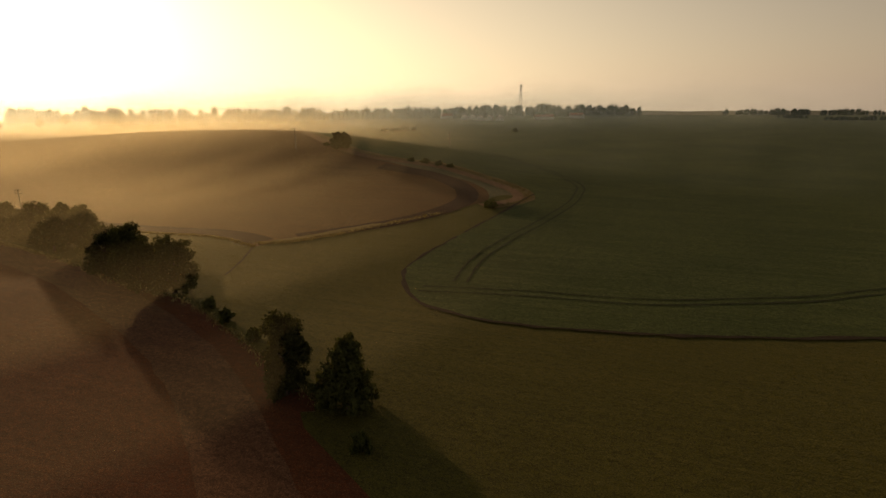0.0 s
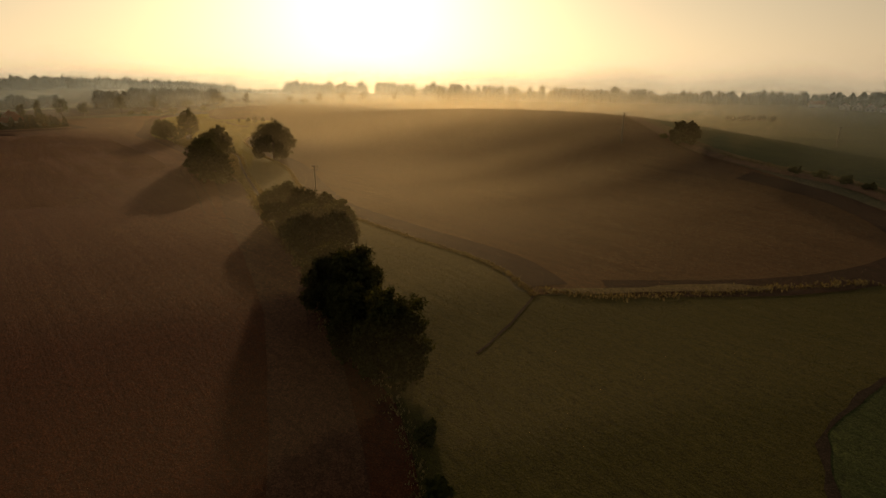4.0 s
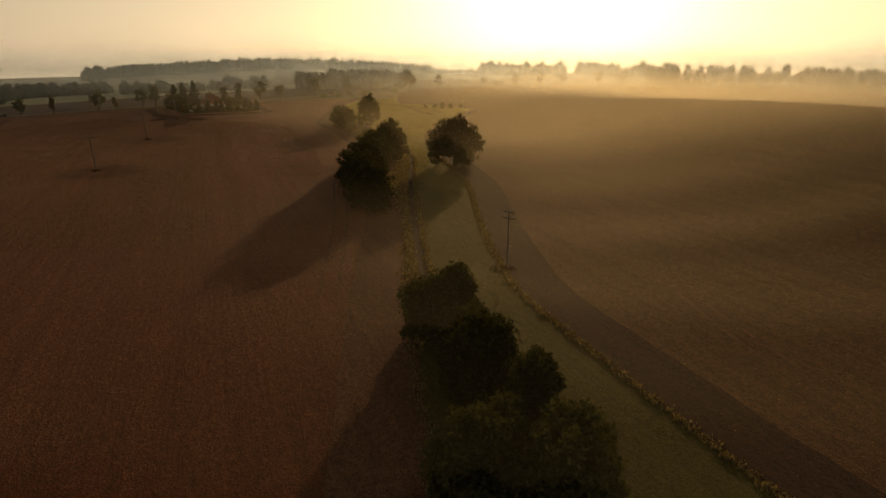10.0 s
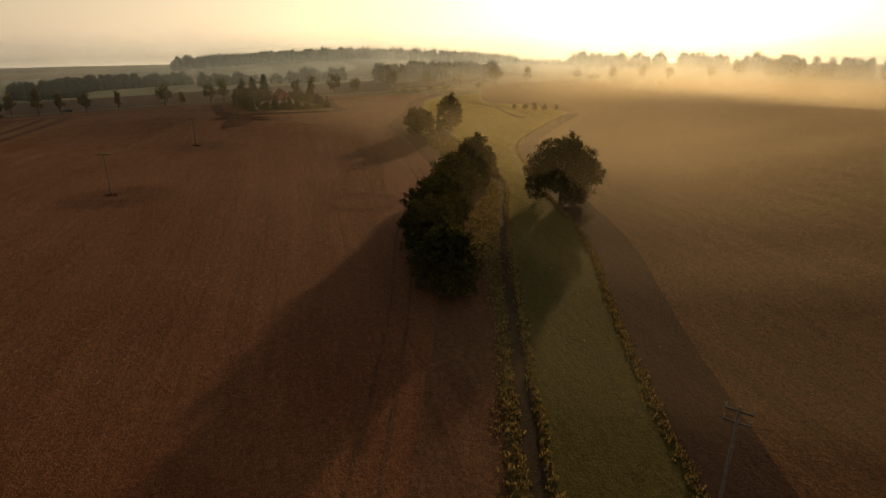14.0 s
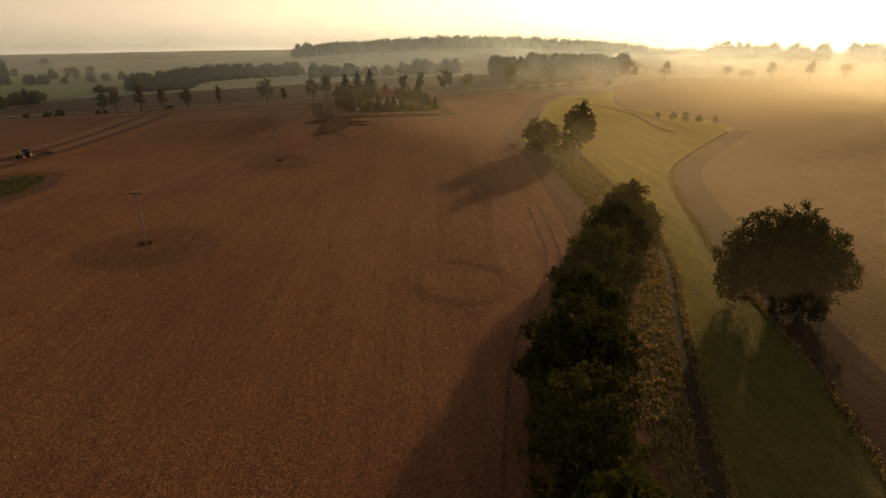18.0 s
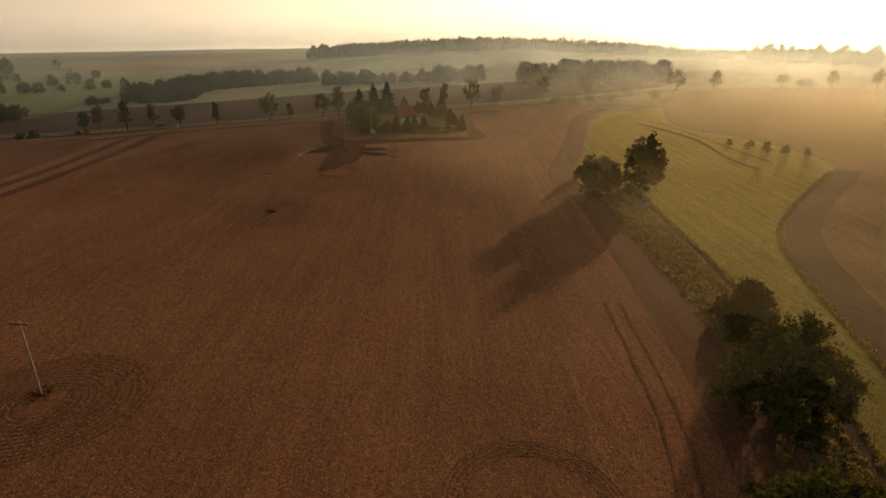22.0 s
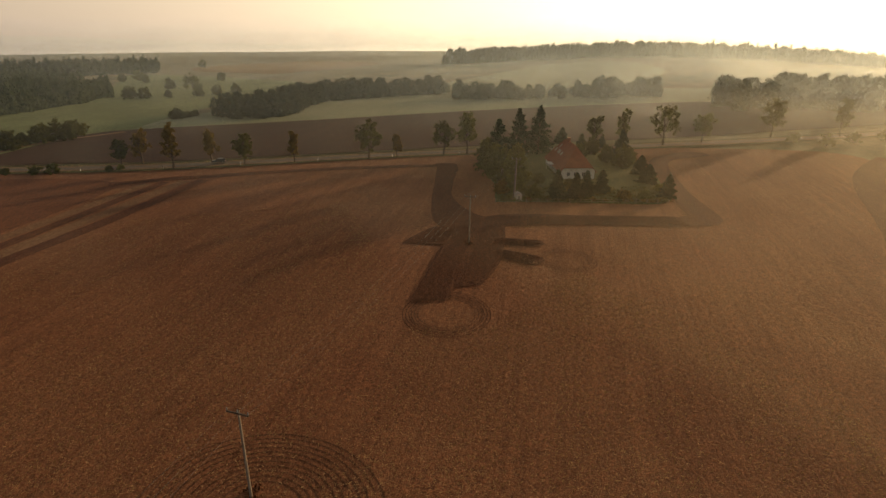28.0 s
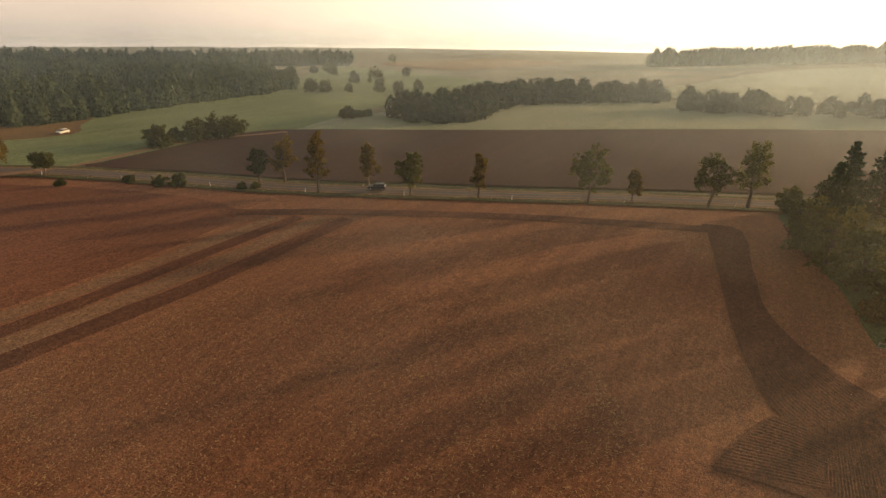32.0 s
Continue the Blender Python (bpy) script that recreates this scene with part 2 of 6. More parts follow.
def mist_material(name, alpha, calm=0.25, blue=0.66, onward=0.3, even=False, red=0.93):
    """Thin drifting vapour: lets most light through, scatters the rest; fades at its foot, its top and in drifts."""
    m = bpy.data.materials.new(name)
    m.use_nodes = True
    nt = m.node_tree
    nt.nodes.remove(nt.nodes["Principled BSDF"])
    uv = nt.nodes.new("ShaderNodeUVMap")
    sep = nt.nodes.new("ShaderNodeSeparateXYZ")
    nt.links.new(uv.outputs[0], sep.inputs[0])
    up = ramp(nt, sep.outputs["Y"], [(0.0, (0.0,) * 3), (0.3, (1,) * 3), (0.6, (0.6,) * 3), (1.0, (0,) * 3)])
    ends = ramp(nt, sep.outputs["X"], [(0.0, (0,) * 3), (0.12, (0.45,) * 3), (0.26, (1,) * 3), (0.8, (1,) * 3), (0.9, (0.45,) * 3), (1.0, (0,) * 3)] if even else [(0.0, (0,) * 3), (0.16, (0.12,) * 3), (0.46, (1,) * 3), (0.62, (1,) * 3), (0.88, (0.12,) * 3), (1.0, (0,) * 3)])
    drift = ramp(nt, noise_tex(nt, place_coords(nt, 0, (1, 1, 4)), 0.012, 4, 0.6), [(0.32, (calm,) * 3), (0.68, (1,) * 3)])
    fac = mix(nt, 1.0, mix(nt, 1.0, up, ends, "MULTIPLY"), drift, "MULTIPLY")
    k = nt.nodes.new("ShaderNodeMath")
    k.operation = "MULTIPLY"
    k.inputs[1].default_value = alpha
    nt.links.new(fac, k.inputs[0])
    clear = nt.nodes.new("ShaderNodeBsdfTransparent")
    # red and blue put the tint of the dawn light into the vapour colour
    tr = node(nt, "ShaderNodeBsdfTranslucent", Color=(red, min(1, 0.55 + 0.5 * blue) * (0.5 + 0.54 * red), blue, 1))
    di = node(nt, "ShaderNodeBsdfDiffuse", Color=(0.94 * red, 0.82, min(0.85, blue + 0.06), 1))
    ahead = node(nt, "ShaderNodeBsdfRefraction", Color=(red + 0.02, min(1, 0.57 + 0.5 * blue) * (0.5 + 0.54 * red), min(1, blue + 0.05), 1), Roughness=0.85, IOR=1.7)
    soft = nt.nodes.new("ShaderNodeMixShader")
    soft.inputs[0].default_value = 0.3
    nt.links.new(tr.outputs[0], soft.inputs[1])
    nt.links.new(di.outputs[0], soft.inputs[2])
    body = nt.nodes.new("ShaderNodeMixShader")
    body.inputs[0].default_value = onward
    nt.links.new(soft.outputs[0], body.inputs[1])
    nt.links.new(ahead.outputs[0], body.inputs[2])
    ms = nt.nodes.new("ShaderNodeMixShader")
    nt.links.new(k.outputs[0], ms.inputs[0])
    nt.links.new(clear.outputs[0], ms.inputs[1])
    nt.links.new(body.outputs[0], ms.inputs[2])
    nt.links.new(ms.outputs[0], nt.nodes["Material Output"].inputs[0])
    return m


M_FAR = field_material("far_farmland", (0.10, 0.10, 0.05), (0.22, 0.17, 0.09), None, 20, 0.3, 0, 0.1, 0.2)
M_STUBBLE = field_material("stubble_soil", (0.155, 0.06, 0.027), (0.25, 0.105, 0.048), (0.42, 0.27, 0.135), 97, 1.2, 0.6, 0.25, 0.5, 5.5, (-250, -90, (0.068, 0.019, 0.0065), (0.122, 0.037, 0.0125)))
M_HILL = field_material("tilled_hill_soil", (0.074, 0.028, 0.0105), (0.12, 0.048, 0.018), (0.21, 0.12, 0.055), 40, 1.0, 0.35, flat_sheen=0.05)
M_TILLED = field_material("fresh_tilled_soil", (0.088, 0.035, 0.017), (0.132, 0.053, 0.025), None, 0, 1.0, 0, 0.3, 0.6)
M_DAMP = field_material("damp_headland_soil", (0.095, 0.041, 0.02), (0.15, 0.066, 0.032), (0.24, 0.14, 0.065), 97, 1.0, 0.25, 0.2, 0.6)
M_HEAD = field_material("dark_headland_soil", (0.036, 0.014, 0.007), (0.06, 0.024, 0.011), None, 40, 1.0, 0, 0.2, 0.5)
M_LAWN = field_material("garden_lawn", (0.05, 0.065, 0.022), (0.12, 0.12, 0.045), (0.2, 0.18, 0.08), 0, 0.5, 0.5, 0.3, 0.2)
M_RUT = field_material("pressed_rut_soil", (0.105, 0.043, 0.02), (0.165, 0.07, 0.032), None, 97, 1.0, 0, 0.1, 0.3)
# shade of the ditch, furrows and crop edge, put into a dark soil colour
M_DARK = field_material("shade_dark_soil", (0.035, 0.022, 0.012), (0.06, 0.038, 0.02), None, 0, 1.0, 0, 0.2, 0.3)
M_STRAW = field_material("pale_straw_strip", (0.16, 0.08, 0.04), (0.23, 0.12, 0.06), (0.36, 0.23, 0.12), 94, 1.2, 0.8, 0.2, 0.5, 3.5)
M_RED = field_material("harrowed_red_soil", (0.125, 0.047, 0.022), (0.19, 0.075, 0.035), None, 10, 0.8, 0, 0.2, 0.5)
M_BROWN = field_material("ploughed_brown_soil", (0.04, 0.0195, 0.0115), (0.063, 0.03, 0.0175), None, 12, 0.5, 0, 0.2, 0.6)
# the first two colours hold the backlit glow of the western grass, other is duller
M_GRASS = field_material("mown_grass", (0.15, 0.13, 0.014), (0.29, 0.235, 0.026), (0.36, 0.3, 0.05), 30, 1.4, 0.5, 0.35, 0.7, 4.2, (-330, -200, (0.037, 0.035, 0.0075), (0.086, 0.07, 0.0135)), flat_sheen=0.035)
M_ROUGH = field_material("rough_dry_grass", (0.11, 0.085, 0.03), (0.23, 0.155, 0.065), (0.33, 0.245, 0.11), 30, 0.8, 0.6, 0.5)
M_CROP = field_material("green_crop", (0.044, 0.06, 0.014), (0.085, 0.1, 0.026), (0.16, 0.18, 0.052), 5, 0.8, 0.5, 0.35)
M_RUTGREEN = field_material("trodden_crop_rut", (0.03, 0.034, 0.012), (0.055, 0.058, 0.02), None, 5, 0.8, 0, 0.2, 0.3)
M_MEADOW = field_material("green_meadow", (0.11, 0.132, 0.048), (0.175, 0.195, 0.085), None, 60, 0.4, 0, 0.1)
M_PALE = field_material("pale_dewy_field", (0.18, 0.19, 0.10), (0.28, 0.27, 0.16), None, 15, 0.4, 0, 0.1)
M_ROAD = plain("worn_asphalt", (0.082, 0.073, 0.064), 0.8, 3.0, 0.3)
M_VERGE = field_material("dull_verge_grass", (0.045, 0.045, 0.018), (0.09, 0.08, 0.03), (0.18, 0.14, 0.075), 15, 1.2, 0.6, 0.4)
M_TRACK = plain("sandy_track", (0.20, 0.115, 0.062), 0.95, 0.8, 0.3)
M_BARK = plain("bark", (0.10, 0.075, 0.055), 0.95, 3.0, 0.5)
M_LEAF = leaf_material("dark_green_leaves", (0.045, 0.048, 0.017), (0.085, 0.088, 0.028), (1.25, 1.1, 0.5), 0.22)
M_LEAF2 = leaf_material("olive_leaves", (0.045, 0.052, 0.018), (0.095, 0.10, 0.032), (1.2, 1.08, 0.5), 0.34)
M_AUTUMN = leaf_material("turning_leaves", (0.062, 0.05, 0.016), (0.175, 0.128, 0.037), (1.2, 1.0, 0.45), 0.38)
M_NEEDLE = leaf_material("spruce_needles", (0.014, 0.026, 0.015), (0.038, 0.055, 0.026), (1, 1, 0.7), 0.15)
M_WOOD = leaf_material("far_woodland_leaves", (0.017, 0.028, 0.016), (0.044, 0.055, 0.029), (1.1, 1.05, 0.6), 0.12)
M_POLE = plain("weathered_pole_wood", (0.24, 0.20, 0.16), 0.85, 4.0, 0.3)
M_DARKWOOD = plain("tarred_crossarm_wood", (0.11, 0.09, 0.075), 0.85, 4.0, 0.3)
M_STEEL = plain("galvanised_steel", (0.30, 0.30, 0.30), 0.5, 3.0, 0.2, 0.6)
M_WIRE = plain("cable_metal", (0.25, 0.24, 0.22), 0.5, 3.0, 0.1, 0.3)
M_TILE = plain("red_roof_tiles", (0.26, 0.085, 0.05), 0.8, 1.2, 0.3)
M_WALL = plain("white_plaster", (0.58, 0.55, 0.49), 0.9, 0.8, 0.12)
M_GLASS = plain("dark_window_glass", (0.03, 0.035, 0.04), 0.1, 1.0, 0.1)
M_TRIM = plain("painted_wood_trim", (0.45, 0.40, 0.34), 0.7, 2.0, 0.2)


# ---------------------------------------------------------------- ground
def bell(x, y, cx, cy, r):
    return np.exp(-((x - cx) ** 2 + (y - cy) ** 2) / (2 * r * r))


def ground_z(x, y):
    x, y = np.asarray(x, float), np.asarray(y, float)
    d = np.hypot(x + 250, y - 80)
    along_hill, over_hill = (x + 160) * 0.994 - (y - 226) * 0.11, (x + 160) * 0.11 + (y - 226) * 0.994
    hill = 18 * np.exp(-(along_hill / np.where(along_hill > 0, 86.0, 170.0)) ** 2 / 2 - (over_hill / 36) ** 2 / 2)
    z = 1.0 - 0.0215 * np.clip(d - 380, 0, None)
    z = z + 3.6 * bell(x, y, -125, 35, 45) + 1.0 * bell(x, y, -240, 30, 50) - 2.6 * bell(x, y, -315, 140, 45)
    z = z - 2.0 * bell(x, y, -368, -5, 30) + 0.8 * bell(x, y, -405, 50, 35) + 1.2 * bell(x, y, -475, 30, 50)
    z = z + 1.6 * bell(x, y, -40, 130, 60) + hill + 4.0 * bell(x, y, 100, 400, 170)
    z = z + 21 * bell(x, y, -1140, 170, 200) + 11 * bell(x, y, -900, 680, 300) + 10 * bell(x, y, -150, 1000, 260) + 12 * bell(x, y, 500, 1200, 350)
    z = z - 0.011 * np.clip(d - 650, 0, None) * np.clip((-y - 50) / (d + 1), 0, 1)
    z = z + np.clip(d - 900, 0, 1500) / 1500 * 6 * np.sin(x / 210 + 1.3) * np.cos(y / 260)
    return z


def gz(x, y):
    return float(ground_z(x, y))


def mesh_of(name, verts, faces, mat, uvs=None, smooth=False):
    me = bpy.data.meshes.new(name)
    verts, faces = np.asarray(verts, np.float32), np.asarray(faces, np.int32)
    n = faces.shape[1]
    me.vertices.add(len(verts))
    me.vertices.foreach_set("co", verts.ravel())
    me.loops.add(faces.size)
    me.loops.foreach_set("vertex_index", faces.ravel())
    me.polygons.add(len(faces))
    me.polygons.foreach_set("loop_start", np.arange(0, faces.size, n, dtype=np.int32))
    if smooth:
        me.polygons.foreach_set("use_smooth", np.ones(len(faces), bool))
    if uvs is not None:
        me.uv_layers.new(name="UVMap").data.foreach_set("uv", np.asarray(uvs, np.float32)[faces.ravel()].ravel())
    me.update(calc_edges=True)
    me.validate()
    me.materials.append(mat)
    return me


def grid_faces(nu, nv):
    i, j = np.meshgrid(np.arange(nu - 1), np.arange(nv - 1), indexing="ij")
    a = (i * nv + j).ravel()
    return np.stack([a, a + nv, a + nv + 1, a + 1], 1)


def axis(lo, hi, step, far):
    near = np.arange(lo, hi + 1, step)
    out, s = [], step
    p = hi
    while p < far:
        s *= 1.16
        p += s
        out.append(p)
    low, s, p = [], step, lo
    while p > -far:
        s *= 1.16
        p -= s
        low.append(p)
    return np.array(low[::-1] + list(near) + out)


gx, gy = axis(-660, 120, 6, 4600), axis(-300, 480, 6, 4600)
GX, GY = np.meshgrid(gx, gy, indexing="ij")
ground = new("ground", mesh_of("ground", np.stack([GX, GY, ground_z(GX, GY)], -1).reshape(-1, 3), grid_faces(len(gx), len(gy)), M_FAR, smooth=True))
tagged(ground, "rolling farmland in patches of tan and dull green", "ground", kind="structure")


def smooth_line(points, step, closed=False):
    """Points about step apart along a rounded line through the given ones."""
    p = [Vector((*q, 0)) for q in points]
    p = [p[0] * 2 - p[1]] + p + [p[-1] * 2 - p[-2]]
    out = []
    for i in range(1, len(p) - 2):
        a, b, c, d = p[i - 1:i + 3]
        n = max(2, int((c - b).length / step))
        for k in range(n):
            t = k / n
            out.append(0.5 * (2 * b + (c - a) * t + (2 * a - 5 * b + 4 * c - d) * t * t + (3 * b - a - 3 * c + d) * t ** 3))
    out.append(p[-2])
    return np.array([(v.x, v.y) for v in out])


def resample(line, n):
    s = np.concatenate([[0], np.cumsum(np.hypot(*np.diff(line, axis=0).T))])
    q = np.linspace(0, s[-1], n)
    return np.stack([np.interp(q, s, line[:, 0]), np.interp(q, s, line[:, 1])], 1)


def matched(a, b, step):
    """Two rounded lines through paired points, resampled pair by pair."""
    la, lb = [], []
    pa, pb = [Vector((*q, 0)) for q in a], [Vector((*q, 0)) for q in b]
    for p, o in ((pa, la), (pb, lb)):
        e = [p[0] * 2 - p[1]] + p + [p[-1] * 2 - p[-2]]
        for i in range(1, len(e) - 2):
            n = max(2, int(max((pa[i] - pa[i - 1]).length, (pb[i] - pb[i - 1]).length) / step))
            w, x, y, z = e[i - 1:i + 3]
            for k in range(n):
                t = k / n
                o.append(0.5 * (2 * x + (y - w) * t + (2 * w - 5 * x + 4 * y - z) * t * t + (3 * x - w - 3 * y + z) * t ** 3))
        o.append(p[-1])
    return np.array([(v.x, v.y) for v in la]), np.array([(v.x, v.y) for v in lb])


def lay(name, a, b, mat, lift, label, step=5.0, ragged=0.0, category="field"):
    """A sheet of ground cover between two lines of paired points."""
    la, lb = matched(a, b, step)
    if ragged:
        for line, seed in ((la, 3.1), (lb, 7.7)):
            for i, p in enumerate(line):
                line[i] += ragged * np.array([noise.noise((p[0] * 0.35, p[1] * 0.35, seed)), noise.noise((p[0] * 0.35, p[1] * 0.35, seed + 5))])
    width = np.hypot(*(la - lb).T).max()
    nv = max(3, int(width / step) + 2)
    f = np.linspace(0, 1, nv)[None, :, None]
    p = la[:, None, :] * (1 - f) + lb[:, None, :] * f
    v = np.concatenate([p, (ground_z(p[..., 0], p[..., 1]) + lift)[..., None]], -1).reshape(-1, 3)
    ob = new(name, mesh_of(name, v, grid_faces(len(la), nv), mat, smooth=True))
    return tagged(ob, label, category, kind="structure")


def band(name, line, width, mat, lift, label, step=2.5, ragged=0.0, category="field"):
    c = smooth_line(line, step)
    t = np.gradient(c, axis=0)
    t /= np.hypot(*t.T)[:, None]
    nrm = np.stack([-t[:, 1], t[:, 0]], 1) * width / 2
    return lay(name, (c + nrm).tolist()[::2] + [(c + nrm)[-1].tolist()], (c - nrm).tolist()[::2] + [(c - nrm)[-1].tolist()], mat, lift, label, step, ragged, category)



def inside(px, py, line):
    x, y = line[:, 0], line[:, 1]
    x2, y2 = np.roll(x, -1), np.roll(y, -1)
    c = np.zeros(len(px), bool)
    for i in range(len(x)):
        if y[i] != y2[i]:
            c ^= ((y[i] > py) != (y2[i] > py)) & (px < (x2[i] - x[i]) * (py - y[i]) / (y2[i] - y[i]) + x[i])
    return c


def area(name, outline, mat, lift, label, step=6.0, ragged=0.4, category="field"):
    """A sheet of ground cover inside a closed line, laid on the ground."""
    pts = list(outline)
    line = smooth_line(pts + [pts[0]], step * 0.6)[:-1]
    for i, p in enumerate(line):
        line[i] += ragged * np.array([noise.noise((p[0] * 0.3, p[1] * 0.3, 3.1)), noise.noise((p[0] * 0.3, p[1] * 0.3, 8.2))])
    lo, hi = line.min(0), line.max(0)
    qx, qy = np.meshgrid(np.arange(lo[0], hi[0], step), np.arange(lo[1], hi[1], step))
    qx, qy = qx.ravel(), qy.ravel()
    keep = inside(qx, qy, line)
    qx, qy = qx[keep], qy[keep]
    n = len(line)
    verts = [Vector(p) for p in line.tolist()] + [Vector((u, v)) for u, v in zip(qx, qy)]
    v2, _, faces, *_ = delaunay_2d_cdt(verts, [(i, (i + 1) % n) for i in range(n)], [], 1, 1e-4)
    v = np.array([(p.x, p.y) for p in v2])
    v = np.column_stack([v, ground_z(v[:, 0], v[:, 1]) + lift])
    f = np.array([q for q in faces if len(q) == 3])
    a, b, c = v[f[:, 0]], v[f[:, 1]], v[f[:, 2]]
    flip = np.cross(b - a, c - a)[:, 2] < 0
    f[flip] = f[flip][:, ::-1]
    return tagged(new(name, mesh_of(name, v, f, mat, smooth=True)), label, category, kind="structure")


STRIP_L = [(-17, 35), (-29, 47), (-47, 58), (-64, 67), (-80, 70), (-100, 77), (-140, 88.5), (-166, 96.5), (-193, 105), (-228, 112), (-246, 121), (-290, 127), (-334, 129), (-345, 130), (-373, 127), (-401, 137), (-434, 147), (-466, 156)]
STRIP_R = [(-73, 98), (-87, 103), (-109, 103), (-141, 104.5), (-158, 109), (-181, 117), (-213, 129), (-255, 138.5), (-277, 145), (-319, 158), (-340, 173), (-363, 197)]
DITCH = [(-143, 92), (-154, 95), (-183, 104), (-214, 114), (-234, 121), (-263, 131), (-308, 138), (-343, 139.5), (-362, 140)]

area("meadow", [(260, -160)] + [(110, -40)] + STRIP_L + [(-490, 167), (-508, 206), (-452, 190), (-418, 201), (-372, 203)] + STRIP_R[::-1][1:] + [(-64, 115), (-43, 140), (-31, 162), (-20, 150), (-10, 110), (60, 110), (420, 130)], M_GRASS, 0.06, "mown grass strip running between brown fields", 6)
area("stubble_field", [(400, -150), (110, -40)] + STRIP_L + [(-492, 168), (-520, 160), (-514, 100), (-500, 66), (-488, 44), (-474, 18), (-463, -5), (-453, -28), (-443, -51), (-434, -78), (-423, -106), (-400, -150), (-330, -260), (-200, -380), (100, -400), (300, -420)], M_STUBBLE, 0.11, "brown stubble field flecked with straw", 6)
area("hill_field", STRIP_R + [(-372, 203), (-418, 201), (-452, 190), (-508, 206), (-560, 230), (-610, 300), (-600, 420), (-520, 560), (-400, 620), (-330, 520), (-250, 400), (-190, 300), (-150, 240), (-124, 213), (-100, 196), (-73.7, 187.3), (-44.8, 174.1), (-34.7, 156.9), (-43, 140), (-60, 119)], M_HILL, 0.11, "low tilled hill of warm brown soil", 6)
CROP = [(-23, 165), (-28.6, 139.4), (-34.1, 112), (-36.2, 95), (-34.4, 87), (-28.4, 77.6), (-17.4, 73.6), (-5.3, 73.6), (9.5, 75.8), (23.8, 79), (36, 82.6), (60, 86.3), (100, 91.2), (150, 96), (400, 110)]
area("crop_field", CROP + [(1500, 0), (1600, 900), (600, 1300), (0, 1150), (-330, 900), (-300, 640), (-250, 430), (-186, 300), (-146, 240), (-121, 213), (-97, 197), (-56.1, 188.3), (-31.1, 169.7)], M_CROP, 0.16, "dark green leafy crop field", 9)
# flat dark line painted where the crop edge is in shadow
band("crop_edge_shade", CROP, 0.7, M_DARK, 0.2, "painted shade along the edge of a crop field", 2, 0.6)
for o in (0.0, 2.3):
    band("wheel_ruts", [(-30, 82 + o), (-20, 83.6 + o), (-11, 84.7 + o), (6.4, 86.2 + o), (23, 91.7 + o), (33, 95.8 + o), (44, 102.5 + o), (90, 128 + o), (300, 210 + o)], 0.5, M_RUTGREEN, 0.22, "dark wheel rut pressed into the crop", 2, 0.25, "rut")
    band("wheel_ruts", [(-25.6 + o, 88), (-25.7 + o, 102), (-22.6 + o, 118), (-17.5 + o, 136), (-11.5 + o, 166), (-17 + o, 190), (-60 + o, 240)], 0.5, M_RUTGREEN, 0.22, "dark wheel rut curving through the crop", 2, 0.25, "rut")
HEAD = [(-64, 114), (-74, 102), (-87, 106.5), (-109, 106.5), (-140, 108), (-156, 112.5), (-179, 120.5), (-211, 132.5), (-253, 142), (-275, 148.5), (-316, 161.5), (-337, 176), (-361, 201)]
band("headland", HEAD[1:], 6.8, M_HEAD, 0.17, "dark band of fresh tilled soil along a grass strip", 3, 0.3)
band("headland", [(-68, 108), (-52, 126), (-43.5, 142), (-41, 155), (-46, 168), (-60, 179), (-80, 184)], 6.5, M_HEAD, 0.165, "dark band of fresh tilled soil round the hill foot", 3, 0.3)
band("headland", [(-22, 28), (-48, 50), (-80, 66), (-100, 73), (-140, 84.5), (-166, 92.5), (-193, 101), (-228, 108), (-247, 116.5), (-290, 122.5), (-345, 125.5), (-374, 123), (-402, 132), (-434, 142), (-470, 152), (-492, 162), (-512, 176)], 7.5, M_DAMP, 0.15, "dark damp headland beside rough grass", 3, 0.3)
band("wheel_ruts", [(-150, 82), (-192, 93), (-226, 100), (-256, 111), (-292, 115)], 0.4, M_DAMP, 0.165, "wheel rut along the field edge", 3, 0.3, "rut")
band("wheel_ruts", [(-150, 79.5), (-192, 90.5), (-226, 97.5), (-256, 108.5), (-292, 112.5)], 0.4, M_DAMP, 0.165, "wheel rut along the field edge", 3, 0.3, "rut")
for o in (0, 2.2):
    band("wheel_ruts", [(-92, 114 + o), (-130, 122 + o), (-170, 138 + o), (-215, 152 + o), (-260, 163 + o)], 0.35, M_RUT, 0.135, "wheel rut across the tilled hill", 3, 0.3, "rut")
area("rough_grass", [(-150, 91.5), (-192, 104.5), (-228, 112.5), (-246, 121.5), (-290, 127.5), (-334, 129.5), (-352, 131), (-366, 134), (-362, 139), (-343, 138.5), (-308, 137), (-263, 130), (-234, 120), (-214, 113), (-183, 103), (-154, 94)], M_ROUGH, 0.12, "strip of rough dry grass beside a ditch", 3)
# ditch and furrows lie flat; the shade of their hollows is painted
band("ditch", DITCH, 1.5, M_DARK, 0.14, "narrow drainage ditch laid flat in painted shade through grass", 3, 0.3, "ditch")
band("ditch", [(-492, 176), (-457, 187), (-442, 188), (-422, 189), (-406, 189), (-379, 190)], 0.6, M_DARK, 0.14, "thin drainage furrow in painted shade across the sunlit strip", 3, 0.3, "ditch")
band("ditch", [(-73, 98), (-69, 89), (-66, 80)], 0.4, M_DARK, 0.12, "short drainage furrow in painted shade across grass", 2, 0.2, "ditch")
area("earth_bank", [(-75, 99), (-68, 104), (-62, 112), (-54, 121), (-52, 125), (-58, 121), (-66, 110), (-72, 102)], M_ROUGH, 0.3, "low earth bank of dry grass", 2)
